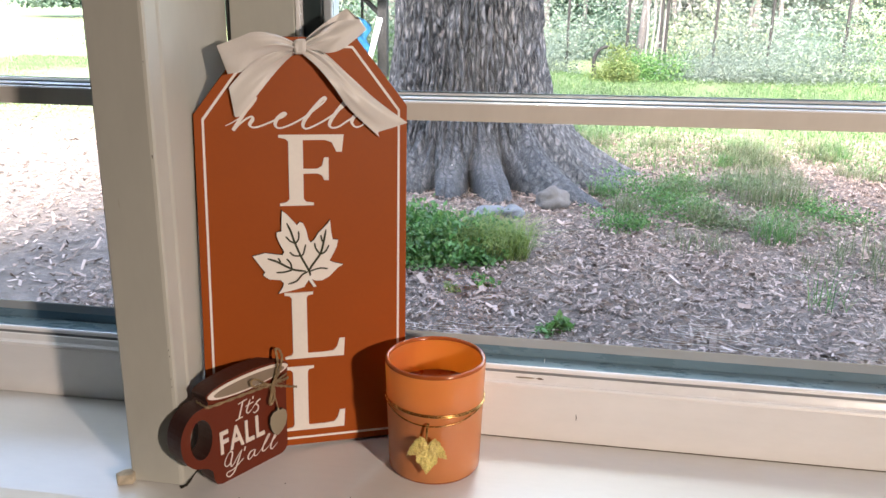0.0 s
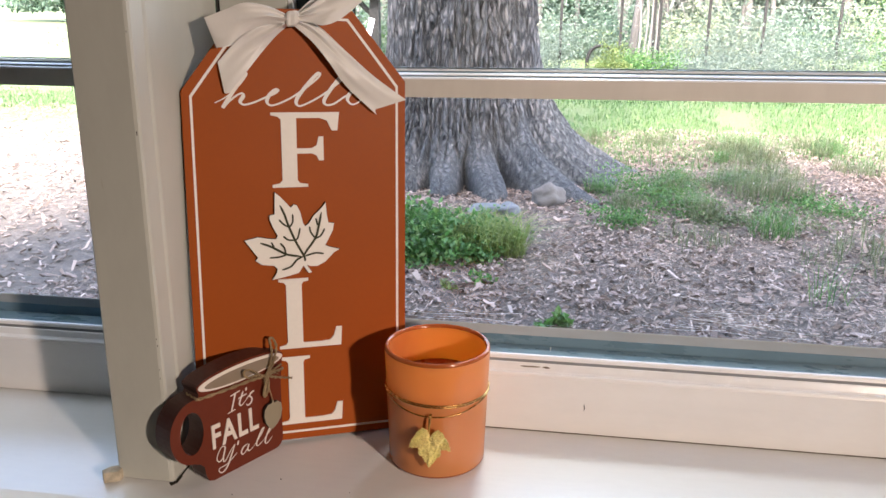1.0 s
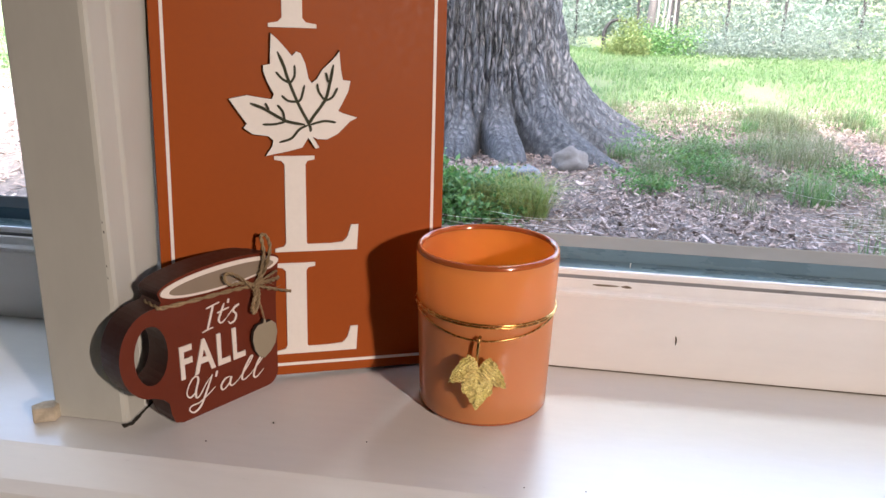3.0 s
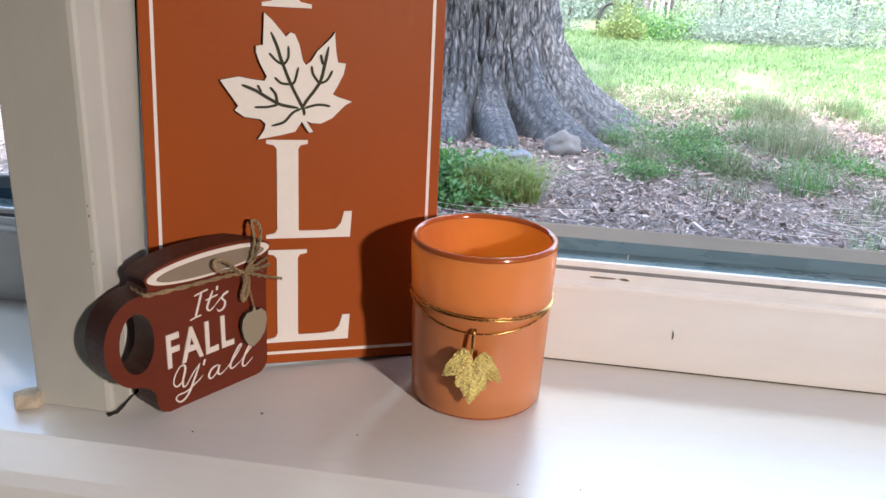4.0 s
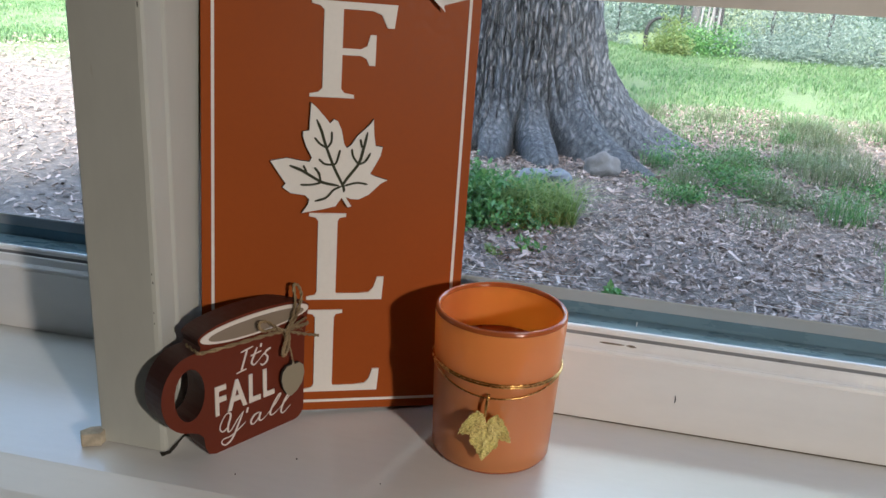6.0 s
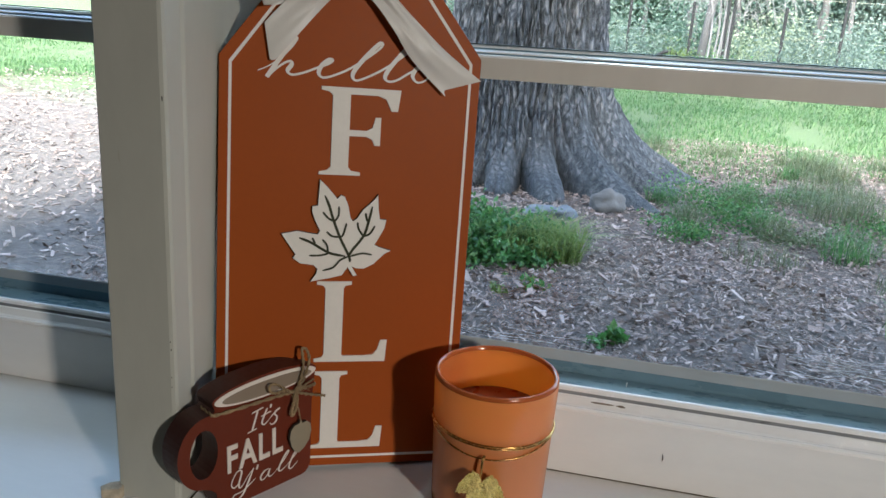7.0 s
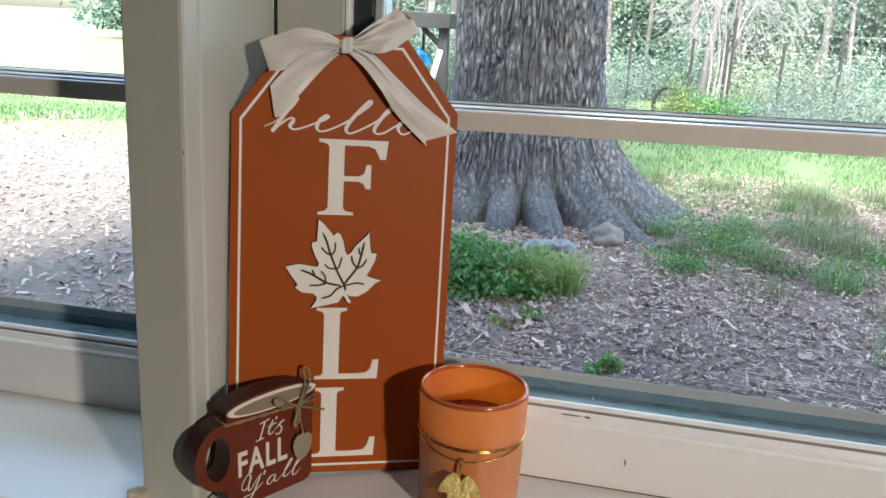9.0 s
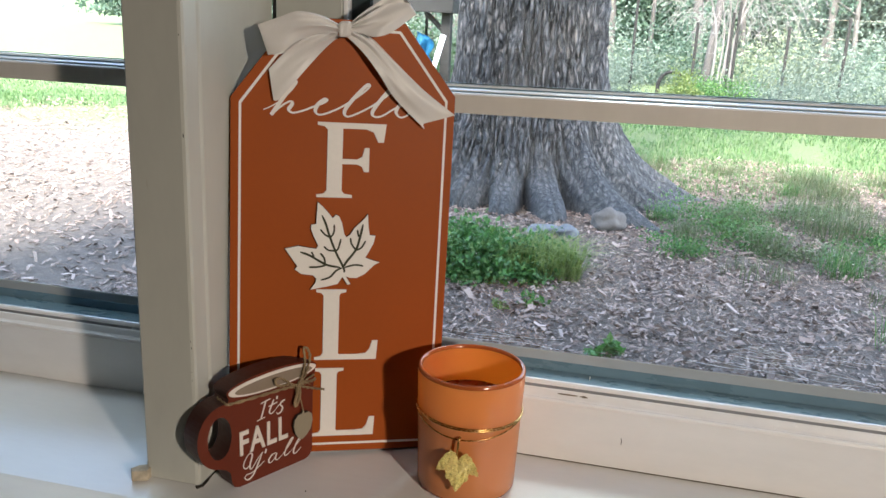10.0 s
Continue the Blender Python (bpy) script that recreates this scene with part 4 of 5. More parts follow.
jar_profile += [(R0 - 0.007, 0.0065), (0.0, 0.0065)]


def jar_shape():
    bm = lathe(jar_profile, 96)
    bmesh.ops.remove_doubles(bm, verts=bm.verts, dist=1e-6)
    return bm


jar = part("jar", jar_shape(), [AMBER, INNER, RIM_GLASS], candle, "", True)
for p in jar.data.polygons:
    c = p.center
    d = math.hypot(c.x, c.y) - (R0 + (R1 - R0) * c.z / H)
    if c.z < 0.0030 or (c.z > H - 0.0034 and d < -0.0001):
        p.material_index = 2
    elif c.z > 0.006 and d < -0.0022:
        p.material_index = 1
part("wax", lathe([(0.0, 0.0070), (0.0366, 0.0070), (0.0388, 0.0726), (0.0386, 0.0738), (0.0368, 0.0730), (0.0, 0.0726)], 64), WAX, candle, "deep amber wax", True)


def around(z_of, r_out, turns, start, n=160):
    out = []
    for i in range(n + 1):
        a = start + turns * 2 * math.pi * i / n
        z = z_of(a, i / n)
        r = R0 + (R1 - R0) * z / H + r_out
        out.append(Vector((r * math.cos(a), r * math.sin(a), z)))
    return out


wire = part("wire", tube(around(lambda a, s: 0.0708 - 0.0016 * math.cos(a) + 0.0006 * math.sin(a + 0.5) - 0.0032 * s, 0.0007, 2.0, radians(88)), 0.00065, 7), WIRE, candle, "thin gold wire wound round the jar", True)
part("wire_loop", tube(around(lambda a, s: 0.0710 - 0.0036 * s - 0.0100 * math.sin(math.pi * s) ** 1.6, 0.0009, 0.5, radians(-178), 80), 0.0006, 7), WIRE, wire, smooth=True)


def gold_leaf():
    """A cast leaf, ridged along its veins, bent round the jar."""
    half = [(1.2, 30.0), (3.4, 33.6), (6.6, 35.6), (8.4, 33.4), (10.8, 31.6), (12.6, 27.6), (15.2, 23.8), (16.6, 19.6), (18.0, 14.6), (13.6, 15.8), (9.4, 16.8), (9.6, 12.6), (8.8, 9.8), (6.2, 8.4), (4.2, 4.6), (1.6, 1.2)]
    teeth = []
    for k, ((x, y), (u, w)) in enumerate(zip(half, half[1:] + [(0.0, -1.2)])):
        out = 0.45 if k not in (8, 9) else 0.2
        teeth += [(x, y), (x * 0.6 + u * 0.4 + out * 0.9, y * 0.6 + w * 0.4 + out * 0.5), (x * 0.45 + u * 0.55 - out * 0.3, y * 0.45 + w * 0.55)]
    left = [(-x * 1.02, y * 1.01 + 0.5) for x, y in reversed(teeth)]
    line = [(0.0, 26.5)] + teeth + [(0.0, -1.2)] + left
    bm = bmesh.new()
    vs = [bm.verts.new((x * 0.001, y * 0.001, 0)) for x, y in line]
    bm.faces.new(vs)
    bmesh.ops.triangulate(bm, faces=bm.faces[:])
    bmesh.ops.subdivide_edges(bm, edges=bm.edges[:], cuts=3, use_grid_fill=True)
    bmesh.ops.subdivide_edges(bm, edges=bm.edges[:], cuts=2, use_grid_fill=True)
    for v in bm.verts:
        x, y = v.co.x, v.co.y
        q = Vector((x * 420, y * 420, 0.3))
        rib = math.sin((abs(x) * 0.9 + y) * 2600) * 0.0004 + math.sin((abs(x) * 1.6 - y) * 4200) * 0.0003
        valley = -0.0020 * math.exp(-(x / 0.0022) ** 2) * min(1.0, max(0.0, (y - 0.012) / 0.014)) + 0.0012 * math.exp(-(x / 0.0016) ** 2) * (1 if y < 0.014 else 0)
        v.co.z = 0.0016 - 0.5 * x * x / 0.043 * 0.5 + 0.0009 * noise.noise(q) + 0.0007 * noise.noise(q * 2.3) + rib + valley
    bmesh.ops.solidify(bm, geom=bm.faces[:], thickness=0.0007)
    return bm


gleaf = part("leaf_charm", gold_leaf(), GOLD, wire, "textured gold metal maple leaf charm")
gm = Matrix.Translation((0.0008, -0.0458, 0.0176)) @ pose(0, 0, 0, 92, 0, 4) @ pose(0, 0, 0.001, 0, 0, -2)
gleaf.matrix_basis = gm @ Matrix.Diagonal((0.95, 0.97, 1, 1))
part("charm_stem", tube(smooth_path([(0.0005, -0.0462, 0.044), (0.0009, -0.0480, 0.052), (0.0013, -0.0472, 0.0605), (0.0019, -0.0452, 0.0628)], 5), 0.0009, 8), WIRE, wire, smooth=True)

# ---- outdoors: ground, oak, litter ----


def ground_z(x, y):
    d = noise.noise(Vector((x * 0.9, y * 0.9, 0.2))) * 0.035 + noise.noise(Vector((x * 4, y * 4, 1.7))) * 0.010
    return GROUND + d * min(1.0, max(0.0, (y - 0.3) / 0.8))


def ground_sheet():
    ys = [0.126 + 0.06 * i for i in range(75)] + [4.7 + 0.35 * i for i in range(30)] + [16, 20, 28, 45, 80, 160, 400, 1000]
    xs = [-1000, -300, -90, -30, -14, -9, -6, -4.2] + [-3.2 + 0.08 * i for i in range(83)] + [4.2, 6, 9, 14, 30, 90, 300, 1000]
    v = [(x, y, ground_z(x, y)) for y in ys for x in xs]
    n = len(xs)
    f = [(j * n + i, j * n + i + 1, (j + 1) * n + i + 1, (j + 1) * n + i) for j in range(len(ys) - 1) for i in range(n - 1)]
    k = len(v)
    v += [(-1000, -1000, GROUND), (1000, -1000, GROUND), (-1000, 0.126, GROUND), (-2.6, 0.126, GROUND), (2.6, 0.126, GROUND), (1000, 0.126, GROUND), (-2.6, -3.8, GROUND), (2.6, -3.8, GROUND), (-1000, -3.8, GROUND), (1000, -3.8, GROUND)]
    f += [(k, k + 1, k + 9, k + 8), (k + 8, k + 6, k + 3, k + 2), (k + 7, k + 9, k + 5, k + 4)]
    return v, f


v, f = ground_sheet()
tagged(raw("ground", v, f, SOIL, smooth=True), "brown wood-chip mulch under the oak, turning to lawn", "ground", kind="structure")

OX, OY = -0.555, 3.42
# roots: bearing, reach, half width in degrees; toes are short and blunt, the others run out low
TOES = [(-108, 0.06, 8.5), (-89, 0.13, 7.5), (-69.5, 0.23, 7.0)]
ROOTS = [(-132, 0.10, 12), (-45, 0.46, 8.5), (-21, 0.34, 9.0), (4, 0.36, 14), (32, 0.25, 13), (60, 0.25, 22), (110, 0.25, 22), (165, 0.30, 18)]


def oak_radius(a, h):
    hh = max(0.0, h)
    r = 0.345 + 0.012 * math.sin(3 * a + 1) + 0.19 * math.exp(-(hh / 0.30) ** 1.25)
    for deg, reach, wide in ROOTS:
        d = (math.degrees(a) - deg + 180) % 360 - 180
        high = 0.06 if wide < 10 else 0.28
        r += reach * math.exp(-(d / wide) ** 2) * ((1 - high) * math.exp(-(hh / 0.13) ** 1.1) + high * math.exp(-(hh / 0.34) ** 1.5))
    for deg, reach, wide in TOES:
        d = (math.degrees(a) - deg + 180) % 360 - 180
        r += reach * math.exp(-(d / wide) ** 4) * math.exp(-(hh / 0.125) ** 2.2)
        r -= 0.07 * math.exp(-((d - wide * 1.35) / 2.6) ** 2) * math.exp(-(hh / 0.09) ** 2)
    return r * (1 - 0.03 * max(0, h - 0.9))


def oak_trunk():
    na, heights = 560, [-0.10 + 0.011 * i for i in range(132)] + [1.36 + 0.10 * i for i in range(33)]
    v, f = [], []
    for h in heights:
        for i in range(na):
            a = 2 * math.pi * i / na
            r = oak_radius(a, h)
            if h < 1.6:
                x, y = math.cos(a), math.sin(a)
                wob = 0.55 * noise.noise(Vector((x * 4, y * 4, h * 4.0)))
                p = Vector((x * 13.0 + wob, y * 13.0 + wob, h * 2.6))
                n1 = noise.noise(p)
                n2 = noise.noise(p * 1.9 + Vector((3, 1, h * 2.5)))
                deep = math.exp(-(n1 / 0.11) ** 2) + 0.6 * math.exp(-(n2 / 0.12) ** 2)
                r += 0.012 * n2 - 0.026 * min(1.3, deep) * (1 if h > 0.2 else 0.55 + 2.25 * max(0, h)) + (0.004 if h > 0.3 else 0.007) * noise.noise(p * 7)
            v.append((OX + r * math.cos(a), OY + r * math.sin(a), GROUND + h))
    for j in range(len(heights) - 1):
        for i in range(na):
            k = (i + 1) % na
            f.append((j * na + i, j * na + k, (j + 1) * na + k, (j + 1) * na + i))
    return v, f


oak = thing("oak_tree", Matrix.Identity(4), "large old oak with furrowed grey bark and spreading roots", "tree")
v, f = oak_trunk()
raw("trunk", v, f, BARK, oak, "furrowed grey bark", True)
rng = np.random.default_rng(11)
limb_tips = []
for i in range(9):
    a = i * 0.698 + 0.3
    z0 = GROUND + 3.6 + 0.10 * i
    p = [Vector((OX, OY, z0 - 0.5)), Vector((OX + 0.3 * math.cos(a), OY + 0.3 * math.sin(a), z0)), Vector((OX + 1.5 * math.cos(a), OY + 1.5 * math.sin(a), z0 + 0.9 + 0.2 * (i % 3))), Vector((OX + 3.0 * math.cos(a + 0.2), OY + 3.0 * math.sin(a + 0.2), z0 + 1.7 + 0.5 * (i % 3)))]
    part("limb", tube(smooth_path(p, 6), lambda s: 0.16 * (1 - s) + 0.03, 10), BARK, oak, smooth=True)
    limb_tips += [p[2], p[3], (p[2] + p[3]) / 2]
cs = []
for q in limb_tips + [Vector((OX, OY, 5.6)), Vector((OX + 0.8, OY, 5.2)), Vector((OX - 0.8, OY + 0.5, 5.0))]:
    cs.append(np.array(q) + rng.normal(size=(130, 3)) * np.array([0.62, 0.62, 0.36]))
v, f = card_cloud(rng, np.concatenate(cs), 0.075)
raw("crown", v, f, OAK_LEAF, oak, "green oak leaves")


def boulder(name, x, y, size, material, label, seed, sink=0.3):
    bm = bmesh.new()
    bmesh.ops.create_icosphere(bm, subdivisions=4, radius=1.0)
    for q in bm.verts:
        n = noise.noise(q.co * 1.3 + Vector((seed, 0, 0))) * 0.30 + noise.noise(q.co * 4 + Vector((0, seed, 0))) * 0.07
        q.co = Vector([c * s * (1 + n) for c, s in zip(q.co, size)])
    ob = part(name, bm, material, smooth=True)
    ob.matrix_world = pose(x, y, ground_z(x, y) + size[2] * (1 - sink), 0, 0, 25 * seed)
    return tagged(ob, label, "stone", "stones by the oak")


boulder("stone", -0.085, 2.74, (0.074, 0.060, 0.058), STONE, "rounded grey field stone leaning on the oak's roots", 1.0, 0.55)
boulder("stone", -0.335, 2.57, (0.078, 0.048, 0.024), PALE_STONE, "flat pale bluish stone by the oak's roots", 2.0, 0.5)
boulder("stone", -0.235, 2.56, (0.050, 0.045, 0.030), PALE_STONE, "small pale bluish stone by the oak's roots", 3.0, 0.4)


def litter(n, x0, x1, y0, y1, long, seed):
    """Wood chips: small split slabs lying at odd angles."""
    r = np.random.default_rng(seed)
    x = r.uniform(x0, x1, n)
    y = y0 + (y1 - y0) * r.uniform(0, 1, n) ** 1.15
    z = np.array([ground_z(a, b) for a, b in zip(x, y)]) + r.uniform(0.002, 0.016, n)
    ln, wd, th = long * r.uniform(0.4, 1.5, n) ** 1.3, long * r.uniform(0.14, 0.5, n), long * r.uniform(0.05, 0.14, n)
    yaw, tilt, rollx = r.uniform(0, 2 * np.pi, n), r.normal(0, 0.33, n), r.normal(0, 0.4, n)
    d = np.stack([np.cos(yaw) * np.cos(tilt), np.sin(yaw) * np.cos(tilt), np.sin(tilt)], 1)
    e = np.stack([-np.sin(yaw) * np.cos(rollx), np.cos(yaw) * np.cos(rollx), np.sin(rollx)], 1)
    u = np.cross(d, e)
    c = np.stack([x, y, z], 1)
    v = []
    for sx, sy, sz in ((-1, -1, -1), (1, -0.6, -1), (1, 0.7, -1), (-1, 1, -1), (-1, -1, 1), (1, -0.6, 1), (1, 0.7, 1), (-1, 1, 1)):
        v.append(c + d * (ln * sx / 2)[:, None] + e * (wd * sy / 2)[:, None] + u * (th * sz / 2)[:, None])
    v = np.stack(v, 1).reshape(-1, 3)
    f = []
    for i in range(n):
        k = 8 * i
        f += [(k + 4, k + 5, k + 6, k + 7), (k, k + 1, k + 5, k + 4), (k + 1, k + 2, k + 6, k + 5), (k + 2, k + 3, k + 7, k + 6), (k + 3, k, k + 4, k + 7)]
    return v, f


v, f = litter(66000, -1.5, 2.0, 0.75, 4.9, 0.0135, 5)
tagged(raw("wood_chip_mulch", v, f, CHIPS), "grey-brown wood chips and leaf litter on the ground", "mulch", kind="stuff")
v, f = litter(9000, -4.6, -1.5, 0.75, 5.2, 0.026, 15)
tagged(raw("wood_chip_mulch", v, f, CHIPS), "coarse grey-brown wood chips beyond the window post", "mulch", kind="stuff")
v, f = litter(1500, -1.4, 1.9, 0.8, 3.6, 0.026, 16)
tagged(raw("bark_litter", v, f, CHIPS), "larger split bark pieces lying on the mulch", "mulch", kind="stuff")
v, f = litter(700, -1.4, 1.8, 0.9, 4.0, 0.042, 6)
tagged(raw("twig_litter", v, f, CHIPS), "pale split twigs scattered over the mulch", "twigs", kind="stuff")

r = np.random.default_rng(71)
n = 26000
xy = np.stack([r.uniform(-1.5, 2.0, n), 0.8 + 4.0 * r.uniform(0, 1, n) ** 1.1], 1)
keep = np.array([noise.noise(Vector((p[0] * 2.2, p[1] * 2.2, 4.0))) + 0.35 * noise.noise(Vector((p[0] * 7, p[1] * 7, 9.0))) for p in xy]) > r.uniform(-0.5, 0.35, n)
xy = xy[keep]
v, f = card_cloud(r, np.array([(p[0], p[1], ground_z(p[0], p[1]) + 0.010) for p in xy]), 0.013, 0.5, 0.75)
tagged(raw("dead_leaves", v, f, DRY_LEAF), "dry pinkish-brown dead leaves over the mulch", "leaves", kind="stuff")


def tuft(name, cx, cy, rx, ry, n, height, width, material, label, category, seed, bend=0.8):
    r = np.random.default_rng(seed)
    a, k = r.uniform(0, 2 * np.pi, n), np.sqrt(r.uniform(0, 1, n))
    xy = np.stack([cx + rx * k * np.cos(a), cy + ry * k * np.sin(a)], 1)
    z = np.array([ground_z(p[0], p[1]) for p in xy])
    v, f = blades(r, xy, z, height, width, bend)
    return tagged(raw(name, v, f, material), label, category, "low plants by the oak", "stuff")


def shrub(name, cx, cy, z, rx, ry, rz, n, size, material, label, category, seed, group="low plants by the oak", kind="stuff"):
    r = np.random.default_rng(seed)
    lumps = r.normal(size=(max(5, n // 160), 3)) * np.array([rx, ry, rz]) * 0.55
    c = lumps[r.integers(0, len(lumps), n)] + r.normal(size=(n, 3)) * np.array([rx, ry, rz]) * 0.30
    c[:, 2] = np.abs(c[:, 2])
    c += np.array([cx, cy, z])
    v, f = card_cloud(r, c, size)
    return tagged(raw(name, v, f, material), label, category, group, kind)


for i, (x, y, rx, rz, n) in enumerate([(-0.60, 1.95, 0.17, 0.095, 7000), (-0.43, 1.98, 0.13, 0.075, 4600), (-0.80, 1.98, 0.18, 0.10, 5500), (-0.30, 2.00, 0.09, 0.045, 2000)]):
    shrub("ground_plant", x, y, GROUND + 0.01, rx, 0.14, rz, n, 0.011, WEED, "dense soft green weeds in the mulch", "plant", 21 + i)
tuft("grass_tuft", -0.27, 1.97, 0.13, 0.10, 1100, 0.14, 0.004, FRESH_GRASS, "yellow-green grass tuft in the mulch", "grass", 25, 1.4)
for i, (x, y, rx, rz, n) in enumerate([(0.20, 2.50, 0.13, 0.05, 500), (0.45, 2.70, 0.16, 0.07, 800), (0.70, 2.55, 0.18, 0.05, 600), (0.95, 2.75, 0.20, 0.06, 800), (0.32, 2.90, 0.16, 0.09, 900), (0.62, 3.15, 0.20, 0.07, 800), (1.25, 2.70, 0.20, 0.06, 700)]):
    shrub("ground_plant", x, y, GROUND, rx, 0.13, rz, n * 2, 0.0066, STRAW if i % 3 == 2 else WEED, "low straggling grey-green weeds in the mulch", "plant", 80 + i)
tufts = random.Random(33)
for i in range(34):
    x, y = tufts.uniform(0.05, 1.5), tufts.uniform(2.35, 4.6)
    if i > 26:
        x, y = tufts.uniform(-0.3, 1.5), tufts.uniform(1.5, 2.3)
    w = tufts.uniform(0.05, 0.15)
    tuft("grass_tuft", x, y, w, w, int(1300 * w) + (60 if i <= 26 else -60), tufts.uniform(0.07, 0.15), 0.0026, (STRAW, WEED, STRAW)[i % 3], ("thin pale grass tuft in the mulch", "thin dark green weed tuft in the mulch", "straw-coloured grass tuft in the mulch")[i % 3], "grass", 200 + i, 1.5)
shrub("ground_plant", -0.02, 1.36, GROUND + 0.01, 0.040, 0.035, 0.035, 120, 0.014, WEED, "small dark green seedling in the mulch", "plant", 29)
shrub("ground_plant", -0.26, 1.62, GROUND + 0.01, 0.035, 0.03, 0.025, 90, 0.013, WEED, "small dark green seedling in the mulch", "plant", 30)
shrub("ground_plant", -0.34, 1.56, GROUND + 0.01, 0.030, 0.03, 0.022, 70, 0.012, LIME_LEAF, "small yellow-green seedling in the mulch", "plant", 31)
r = np.random.default_rng(40)
n = 150000
xy = np.stack([r.uniform(-7.0, 5.2, n), 3.3 + 6.0 * r.uniform(0, 1, n) ** 1.1], 1)
edge = np.array([3.85 + 0.9 * noise.noise(Vector((p[0] * 0.8, 0.3, 1))) + (0.9 if p[0] < -0.2 else 0.0) + 0.35 * noise.noise(Vector((p[0] * 3, p[1] * 3, 2))) for p in xy])
# Thinned blades: bare soil patches, and dark dapples standing in for tree shade.
worn = np.array([noise.noise(Vector((p[0] * 1.3, p[1] * 0.8, 5.0))) + 0.4 * noise.noise(Vector((p[0] * 4, p[1] * 2.5, 6.0))) for p in xy])
xy = xy[(xy[:, 1] > edge) & (worn > r.uniform(-0.70, -0.25, n))]
v, f = blades(r, xy, np.array([ground_z(p[0], p[1]) for p in xy]) - 0.004, 0.042, 0.006, 1.3)
tagged(raw("lawn", v, f, TURF), "bright green lawn beyond the oak", "grass", kind="stuff")

# ---- the far edge of the garden ----
shrub("small_shrub", 0.40, 8.2, GROUND, 0.16, 0.16, 0.26, 3200, 0.014, LIME_LEAF, "small yellow-green shrub at the lawn's edge", "shrub", 51, "shrubs at the lawn's edge", "thing")
for i, (x, y, rx, rz, m) in enumerate([(0.75, 8.5, 0.30, 0.20, WEED), (1.3, 8.6, 0.5, 0.26, WOOD_LEAF), (2.0, 8.8, 0.6, 0.34, WOOD_LEAF), (2.8, 8.9, 0.7, 0.40, WOOD_LEAF), (3.7, 9.0, 0.8, 0.5, WEED), (-1.5, 8.9, 0.6, 0.40, WOOD_LEAF), (-2.4, 9.2, 0.7, 0.5, WEED), (-0.5, 9.3, 0.6, 0.36, WOOD_LEAF)]):
    shrub("hedge_shrub", x, y, GROUND, rx, 0.35, rz * 1.0, 5000, 0.015, m, "loose green shrub at the lawn's edge", "shrub", 60 + i, "shrubs at the lawn's edge", "thing")


def wood_tree(x, y, height, r0, lean, seed, leaves=1500, start=0.25, size=0.085, mat=None):
    t = thing("woodland_tree", Matrix.Identity(4), "slender pale-barked tree in the bright woods", "tree", "trees of the far woods")
    g = np.random.default_rng(seed)
    top = Vector((x + lean, y, GROUND + height))
    base = Vector((x, y, GROUND - 0.05))
    mid = base.lerp(top, 0.5) + Vector((g.normal() * 0.12, g.normal() * 0.1, 0))
    part("trunk", tube(smooth_path([base, mid, top], 6), lambda s: r0 * (1 - 0.75 * s), 8), THIN_BARK, t, smooth=True)
    cs = []
    for i in range(9):
        s = start + (1 - start) * (i + 0.5) / 9
        b = base.lerp(top, s)
        a = g.uniform(0, 6.28)
        reach = 0.22 * height * (1.15 - s) + 0.25
        e = b + Vector((math.cos(a) * reach, math.sin(a) * reach * 0.6, reach * 0.35))
        part("limb", tube(smooth_path([b, b.lerp(e, 0.5) + Vector((0, 0, 0.05)), e], 3), lambda q: r0 * 0.3 * (1 - 0.8 * q), 5), THIN_BARK, t)
        cs.append(np.array(b.lerp(e, 0.75)) + g.normal(size=(leaves // 9, 3)) * np.array([0.30, 0.25, 0.18]) * (0.6 + 0.12 * height))
    v, f = card_cloud(g, np.concatenate(cs), size)
    raw("crown", v, f, mat or WOOD_LEAF, t)
    return t


spots = random.Random(17)
for i in range(26):
    x = -5.5 + 0.50 * i + spots.uniform(-0.3, 0.3)
    y = spots.uniform(10.5, 17.5)
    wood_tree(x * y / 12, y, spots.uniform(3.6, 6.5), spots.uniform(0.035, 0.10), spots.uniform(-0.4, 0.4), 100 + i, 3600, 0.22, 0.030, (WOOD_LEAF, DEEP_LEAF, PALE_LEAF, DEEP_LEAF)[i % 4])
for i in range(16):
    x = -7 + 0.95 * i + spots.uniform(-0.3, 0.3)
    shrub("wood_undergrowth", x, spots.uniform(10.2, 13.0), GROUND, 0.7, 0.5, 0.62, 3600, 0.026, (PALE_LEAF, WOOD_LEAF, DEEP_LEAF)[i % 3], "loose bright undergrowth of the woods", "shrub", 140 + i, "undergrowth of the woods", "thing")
for i in range(9):
    x = -10 + 2.4 * i + spots.uniform(-0.4, 0.4)
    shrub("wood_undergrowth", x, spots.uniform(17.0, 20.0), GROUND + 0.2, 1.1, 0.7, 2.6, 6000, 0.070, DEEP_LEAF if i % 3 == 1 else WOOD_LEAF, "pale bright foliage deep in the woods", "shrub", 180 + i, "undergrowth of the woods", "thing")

for i in range(12):
    x = -15 + 2.6 * i + spots.uniform(-0.5, 0.5)
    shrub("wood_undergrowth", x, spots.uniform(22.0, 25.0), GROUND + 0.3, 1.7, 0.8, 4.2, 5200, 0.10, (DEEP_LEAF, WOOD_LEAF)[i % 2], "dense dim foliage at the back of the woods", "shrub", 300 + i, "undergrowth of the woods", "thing")

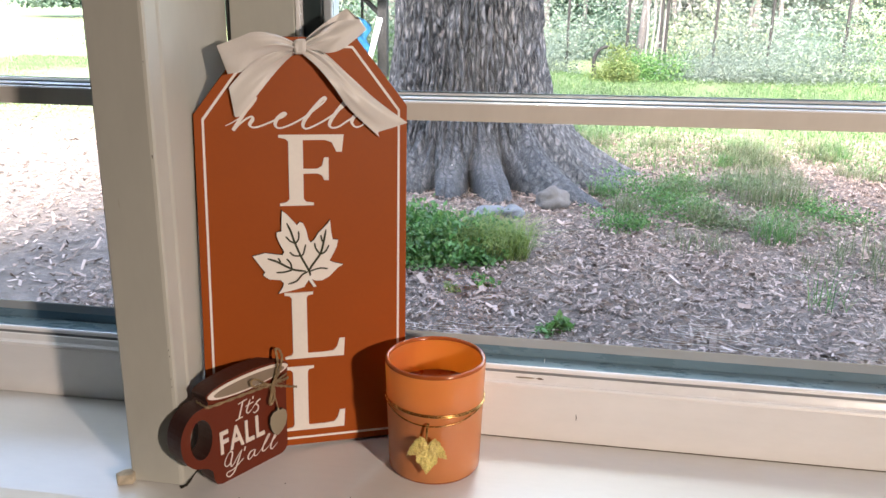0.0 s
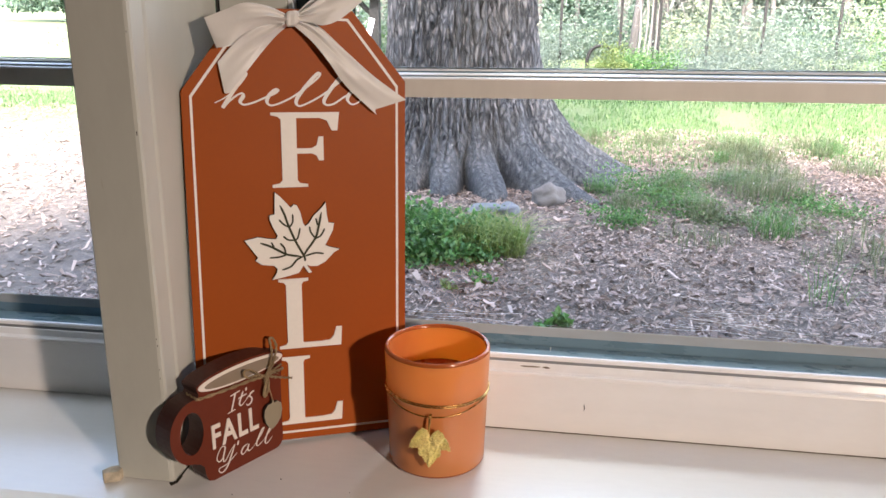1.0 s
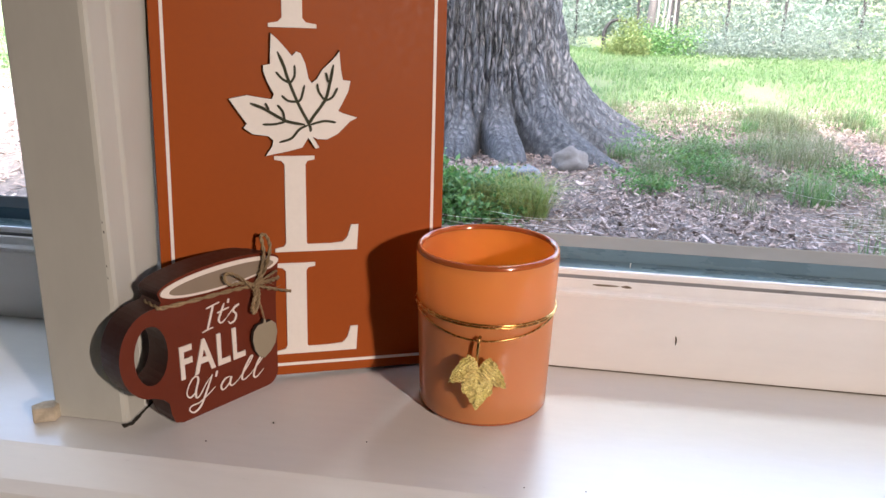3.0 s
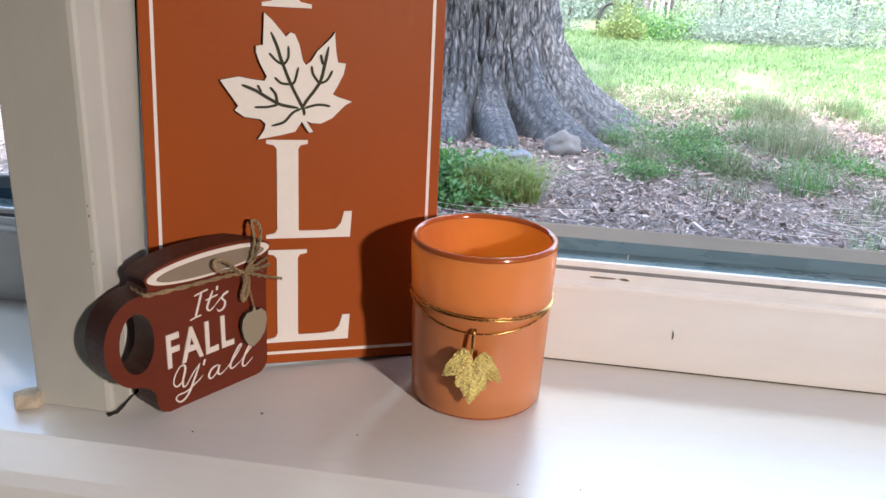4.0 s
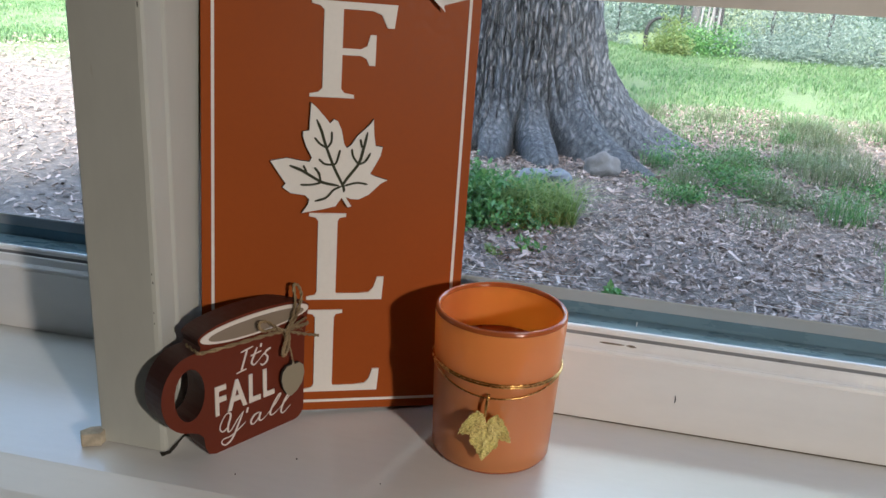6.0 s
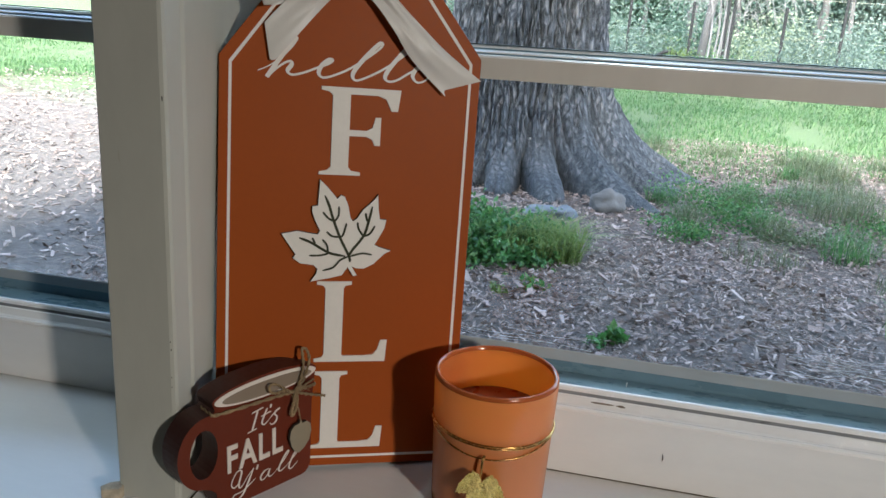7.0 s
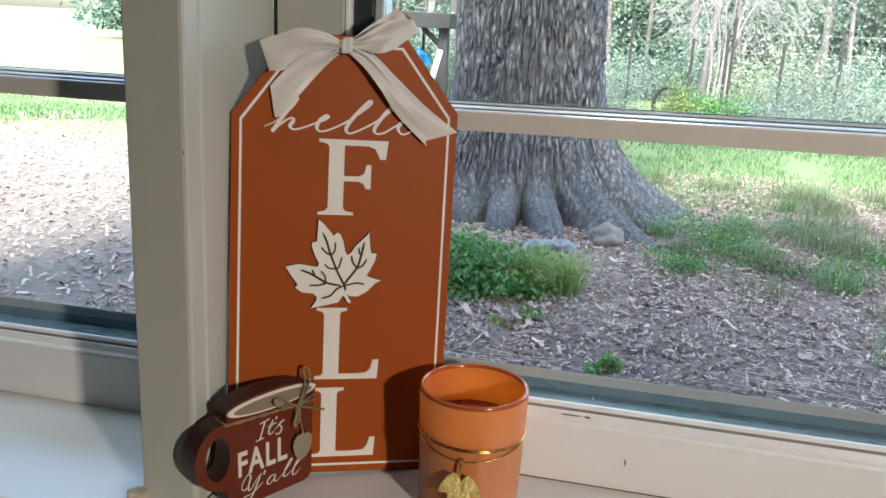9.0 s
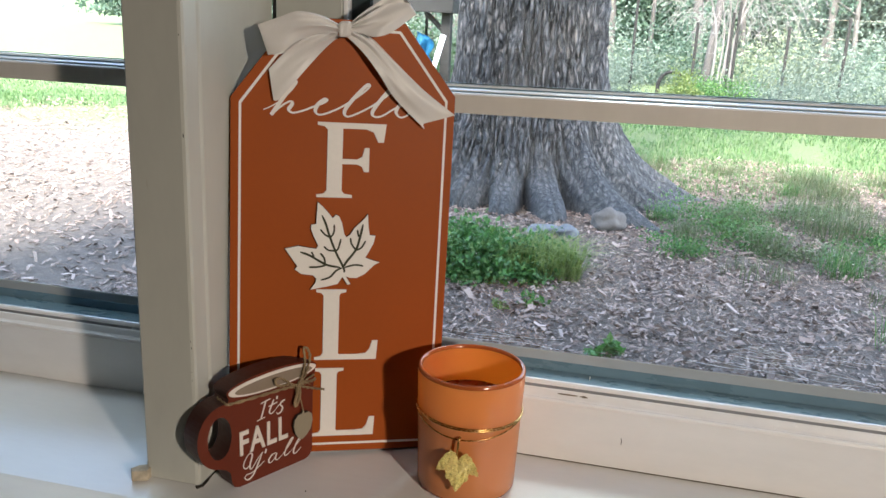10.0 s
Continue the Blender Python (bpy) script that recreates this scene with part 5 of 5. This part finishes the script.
# bare brush pile with grey twigs
brush = thing("bare_bush", Matrix.Identity(4), "bare grey twiggy bush in front of the woods", "bush")
g = random.Random(9)
for i in range(6):
    x = 0.78 + 0.05 * i
    part("stem", tube(smooth_path([(x, 9.7, GROUND), (x + g.uniform(-0.05, 0.05), 9.7, 0.30), (x + (i - 2.5) * 0.10, 9.7 + g.uniform(-0.2, 0.2), 1.0), (x + (i - 2.5) * 0.22, 9.7, 1.5 + g.uniform(0, 0.5))], 5), lambda s: 0.014 * (1 - 0.8 * s), 6), GREY_TWIG, brush)
bm = bmesh.new()
for i in range(700):
    a = g.uniform(0, 2 * math.pi)
    k = g.random() ** 0.6
    q = Vector((0.98 + 0.80 * k * math.cos(a), 9.7 + g.uniform(-0.4, 0.4), 0.95 + 0.75 * k * math.sin(a)))
    if q.z < 0.0:
        continue
    e = q + Vector((math.cos(a) * 0.18 + g.uniform(-0.12, 0.12), g.uniform(-0.15, 0.15), g.uniform(-0.28, 0.10)))
    tube(smooth_path([q, q.lerp(e, 0.5) + Vector((0, 0, 0.06)), e], 3), g.uniform(0.0015, 0.0035), 4, bm=bm)
part("twigs", bm, GREY_TWIG, brush)

# wire fence
fence = thing("wire_fence", Matrix.Identity(4), "old wire fence on thin dark posts", "fence")
for i, x in enumerate([-3.3, -2.6, -1.9, -1.3, -0.75, -0.15, 0.53, 0.90, 0.96, 1.5, 2.1, 2.9, 3.8, 4.7]):
    part("post", box((x, 9.35, GROUND - 0.05), (x + 0.032, 9.382, 0.40 + 0.12 * (i % 3)), 0.006), OLD_TIMBER, fence)
for z in (-0.15, 0.10, 0.32, 0.52):
    part("wire", tube([Vector((-3.2 + 0.5 * i, 9.37, z - 0.03 * math.sin(i * 3.3) ** 2)) for i in range(17)], 0.0011, 4), ALUMINIUM, fence)

# dark bent branch leaning out of the shrub
bent = tube(smooth_path([(0.18, 8.55, GROUND - 0.02), (0.17, 8.55, -0.24), (0.24, 8.55, -0.13), (0.36, 8.52, -0.12), (0.45, 8.5, -0.17)], 6), lambda s: 0.024 * (1 - 0.5 * s), 8)
tagged(part("bent_branch", bent, OLD_TIMBER, smooth=True), "dark bent dead branch behind the yellow-green shrub", "branch")

# shelter with a blue tarp
shed = thing("garden_shelter", Matrix.Identity(4), "dark timber garden shelter behind the oak", "shelter")
part("roof", box((-3.6, 7.9, 0.37), (-1.94, 9.2, 0.52), 0.01), OLD_TIMBER, shed)
for x, y in ((-2.08, 8.0), (-3.5, 8.0), (-2.08, 9.1), (-3.5, 9.1)):
    part("post", box((x, y, GROUND - 0.05), (x + 0.10, y + 0.10, 0.37), 0.008), OLD_TIMBER, shed)
part("brace", tube([Vector((-2.05, 8.05, 0.18)), Vector((-2.26, 8.05, 0.37))], 0.03, 6), OLD_TIMBER, shed)


def tarp(s, w):
    return (-2.30 + 0.20 * s + 0.03 * math.sin(9 * w), 7.75 + 0.05 * math.sin(8 * s + 3 * w), -0.22 + 0.42 * w - 0.10 * s * w)


tb = part("tarp", grid_surface(tarp, 14, 14, thick=0.01), BLUE_TARP, smooth=True)
tagged(tb, "crumpled bright blue tarp hung by the shelter", "tarp")
pp = part("plastic_pole", tube([Vector((-2.10, 7.7, -0.30)), Vector((-1.98, 7.7, 0.16))], 0.028, 10), WHITE_PLASTIC, smooth=True)
tagged(pp, "white plastic pole leaning beside the tarp", "pole")

# specks and webs on the glass
g = random.Random(12)
for i in range(14):
    bm = bmesh.new()
    bmesh.ops.create_icosphere(bm, subdivisions=1, radius=0.0005 + 0.0005 * g.random())
    s = part("speck", bm, WEB)
    s.matrix_world = pose(g.uniform(-0.15, 0.20), 0.0434, g.uniform(0.10, 0.29))
    tagged(s, "pale speck of dirt on the window glass", "speck", "specks on the glass")
for i in range(9):
    x, z = g.choice((-0.15, -0.12, 0.10, 0.13, 0.17)) + g.uniform(-0.02, 0.02), 0.0885 + g.uniform(0, 0.012)
    pts = [(x - 0.035, 0.0428, z + g.uniform(0, 0.008)), (x, 0.0424, z + g.uniform(-0.003, 0.004)), (x + 0.04, 0.0428, z + g.uniform(-0.003, 0.004))]
    w = part("cobweb_strand", tube(smooth_path(pts, 5), 0.00012, 4), WEB)
    tagged(w, "fine cobweb strand across the foot of the glass", "cobweb", "cobwebs on the glass")
for i in range(34):
    x, z = 0.125 + g.gauss(0, 0.030), 0.096 + abs(g.gauss(0, 0.012))
    reach = g.uniform(0.006, 0.030)
    pts = [(x - reach, 0.0430, z + g.uniform(-0.004, 0.008)), (x, 0.0427, z), (x + reach, 0.0430, z + g.uniform(-0.006, 0.006))]
    w = part("cobweb_strand", tube(smooth_path(pts, 4), 0.00007, 4), WEB)
    tagged(w, "dusty cobweb strand in the corner of the glass", "cobweb", "cobwebs on the glass")
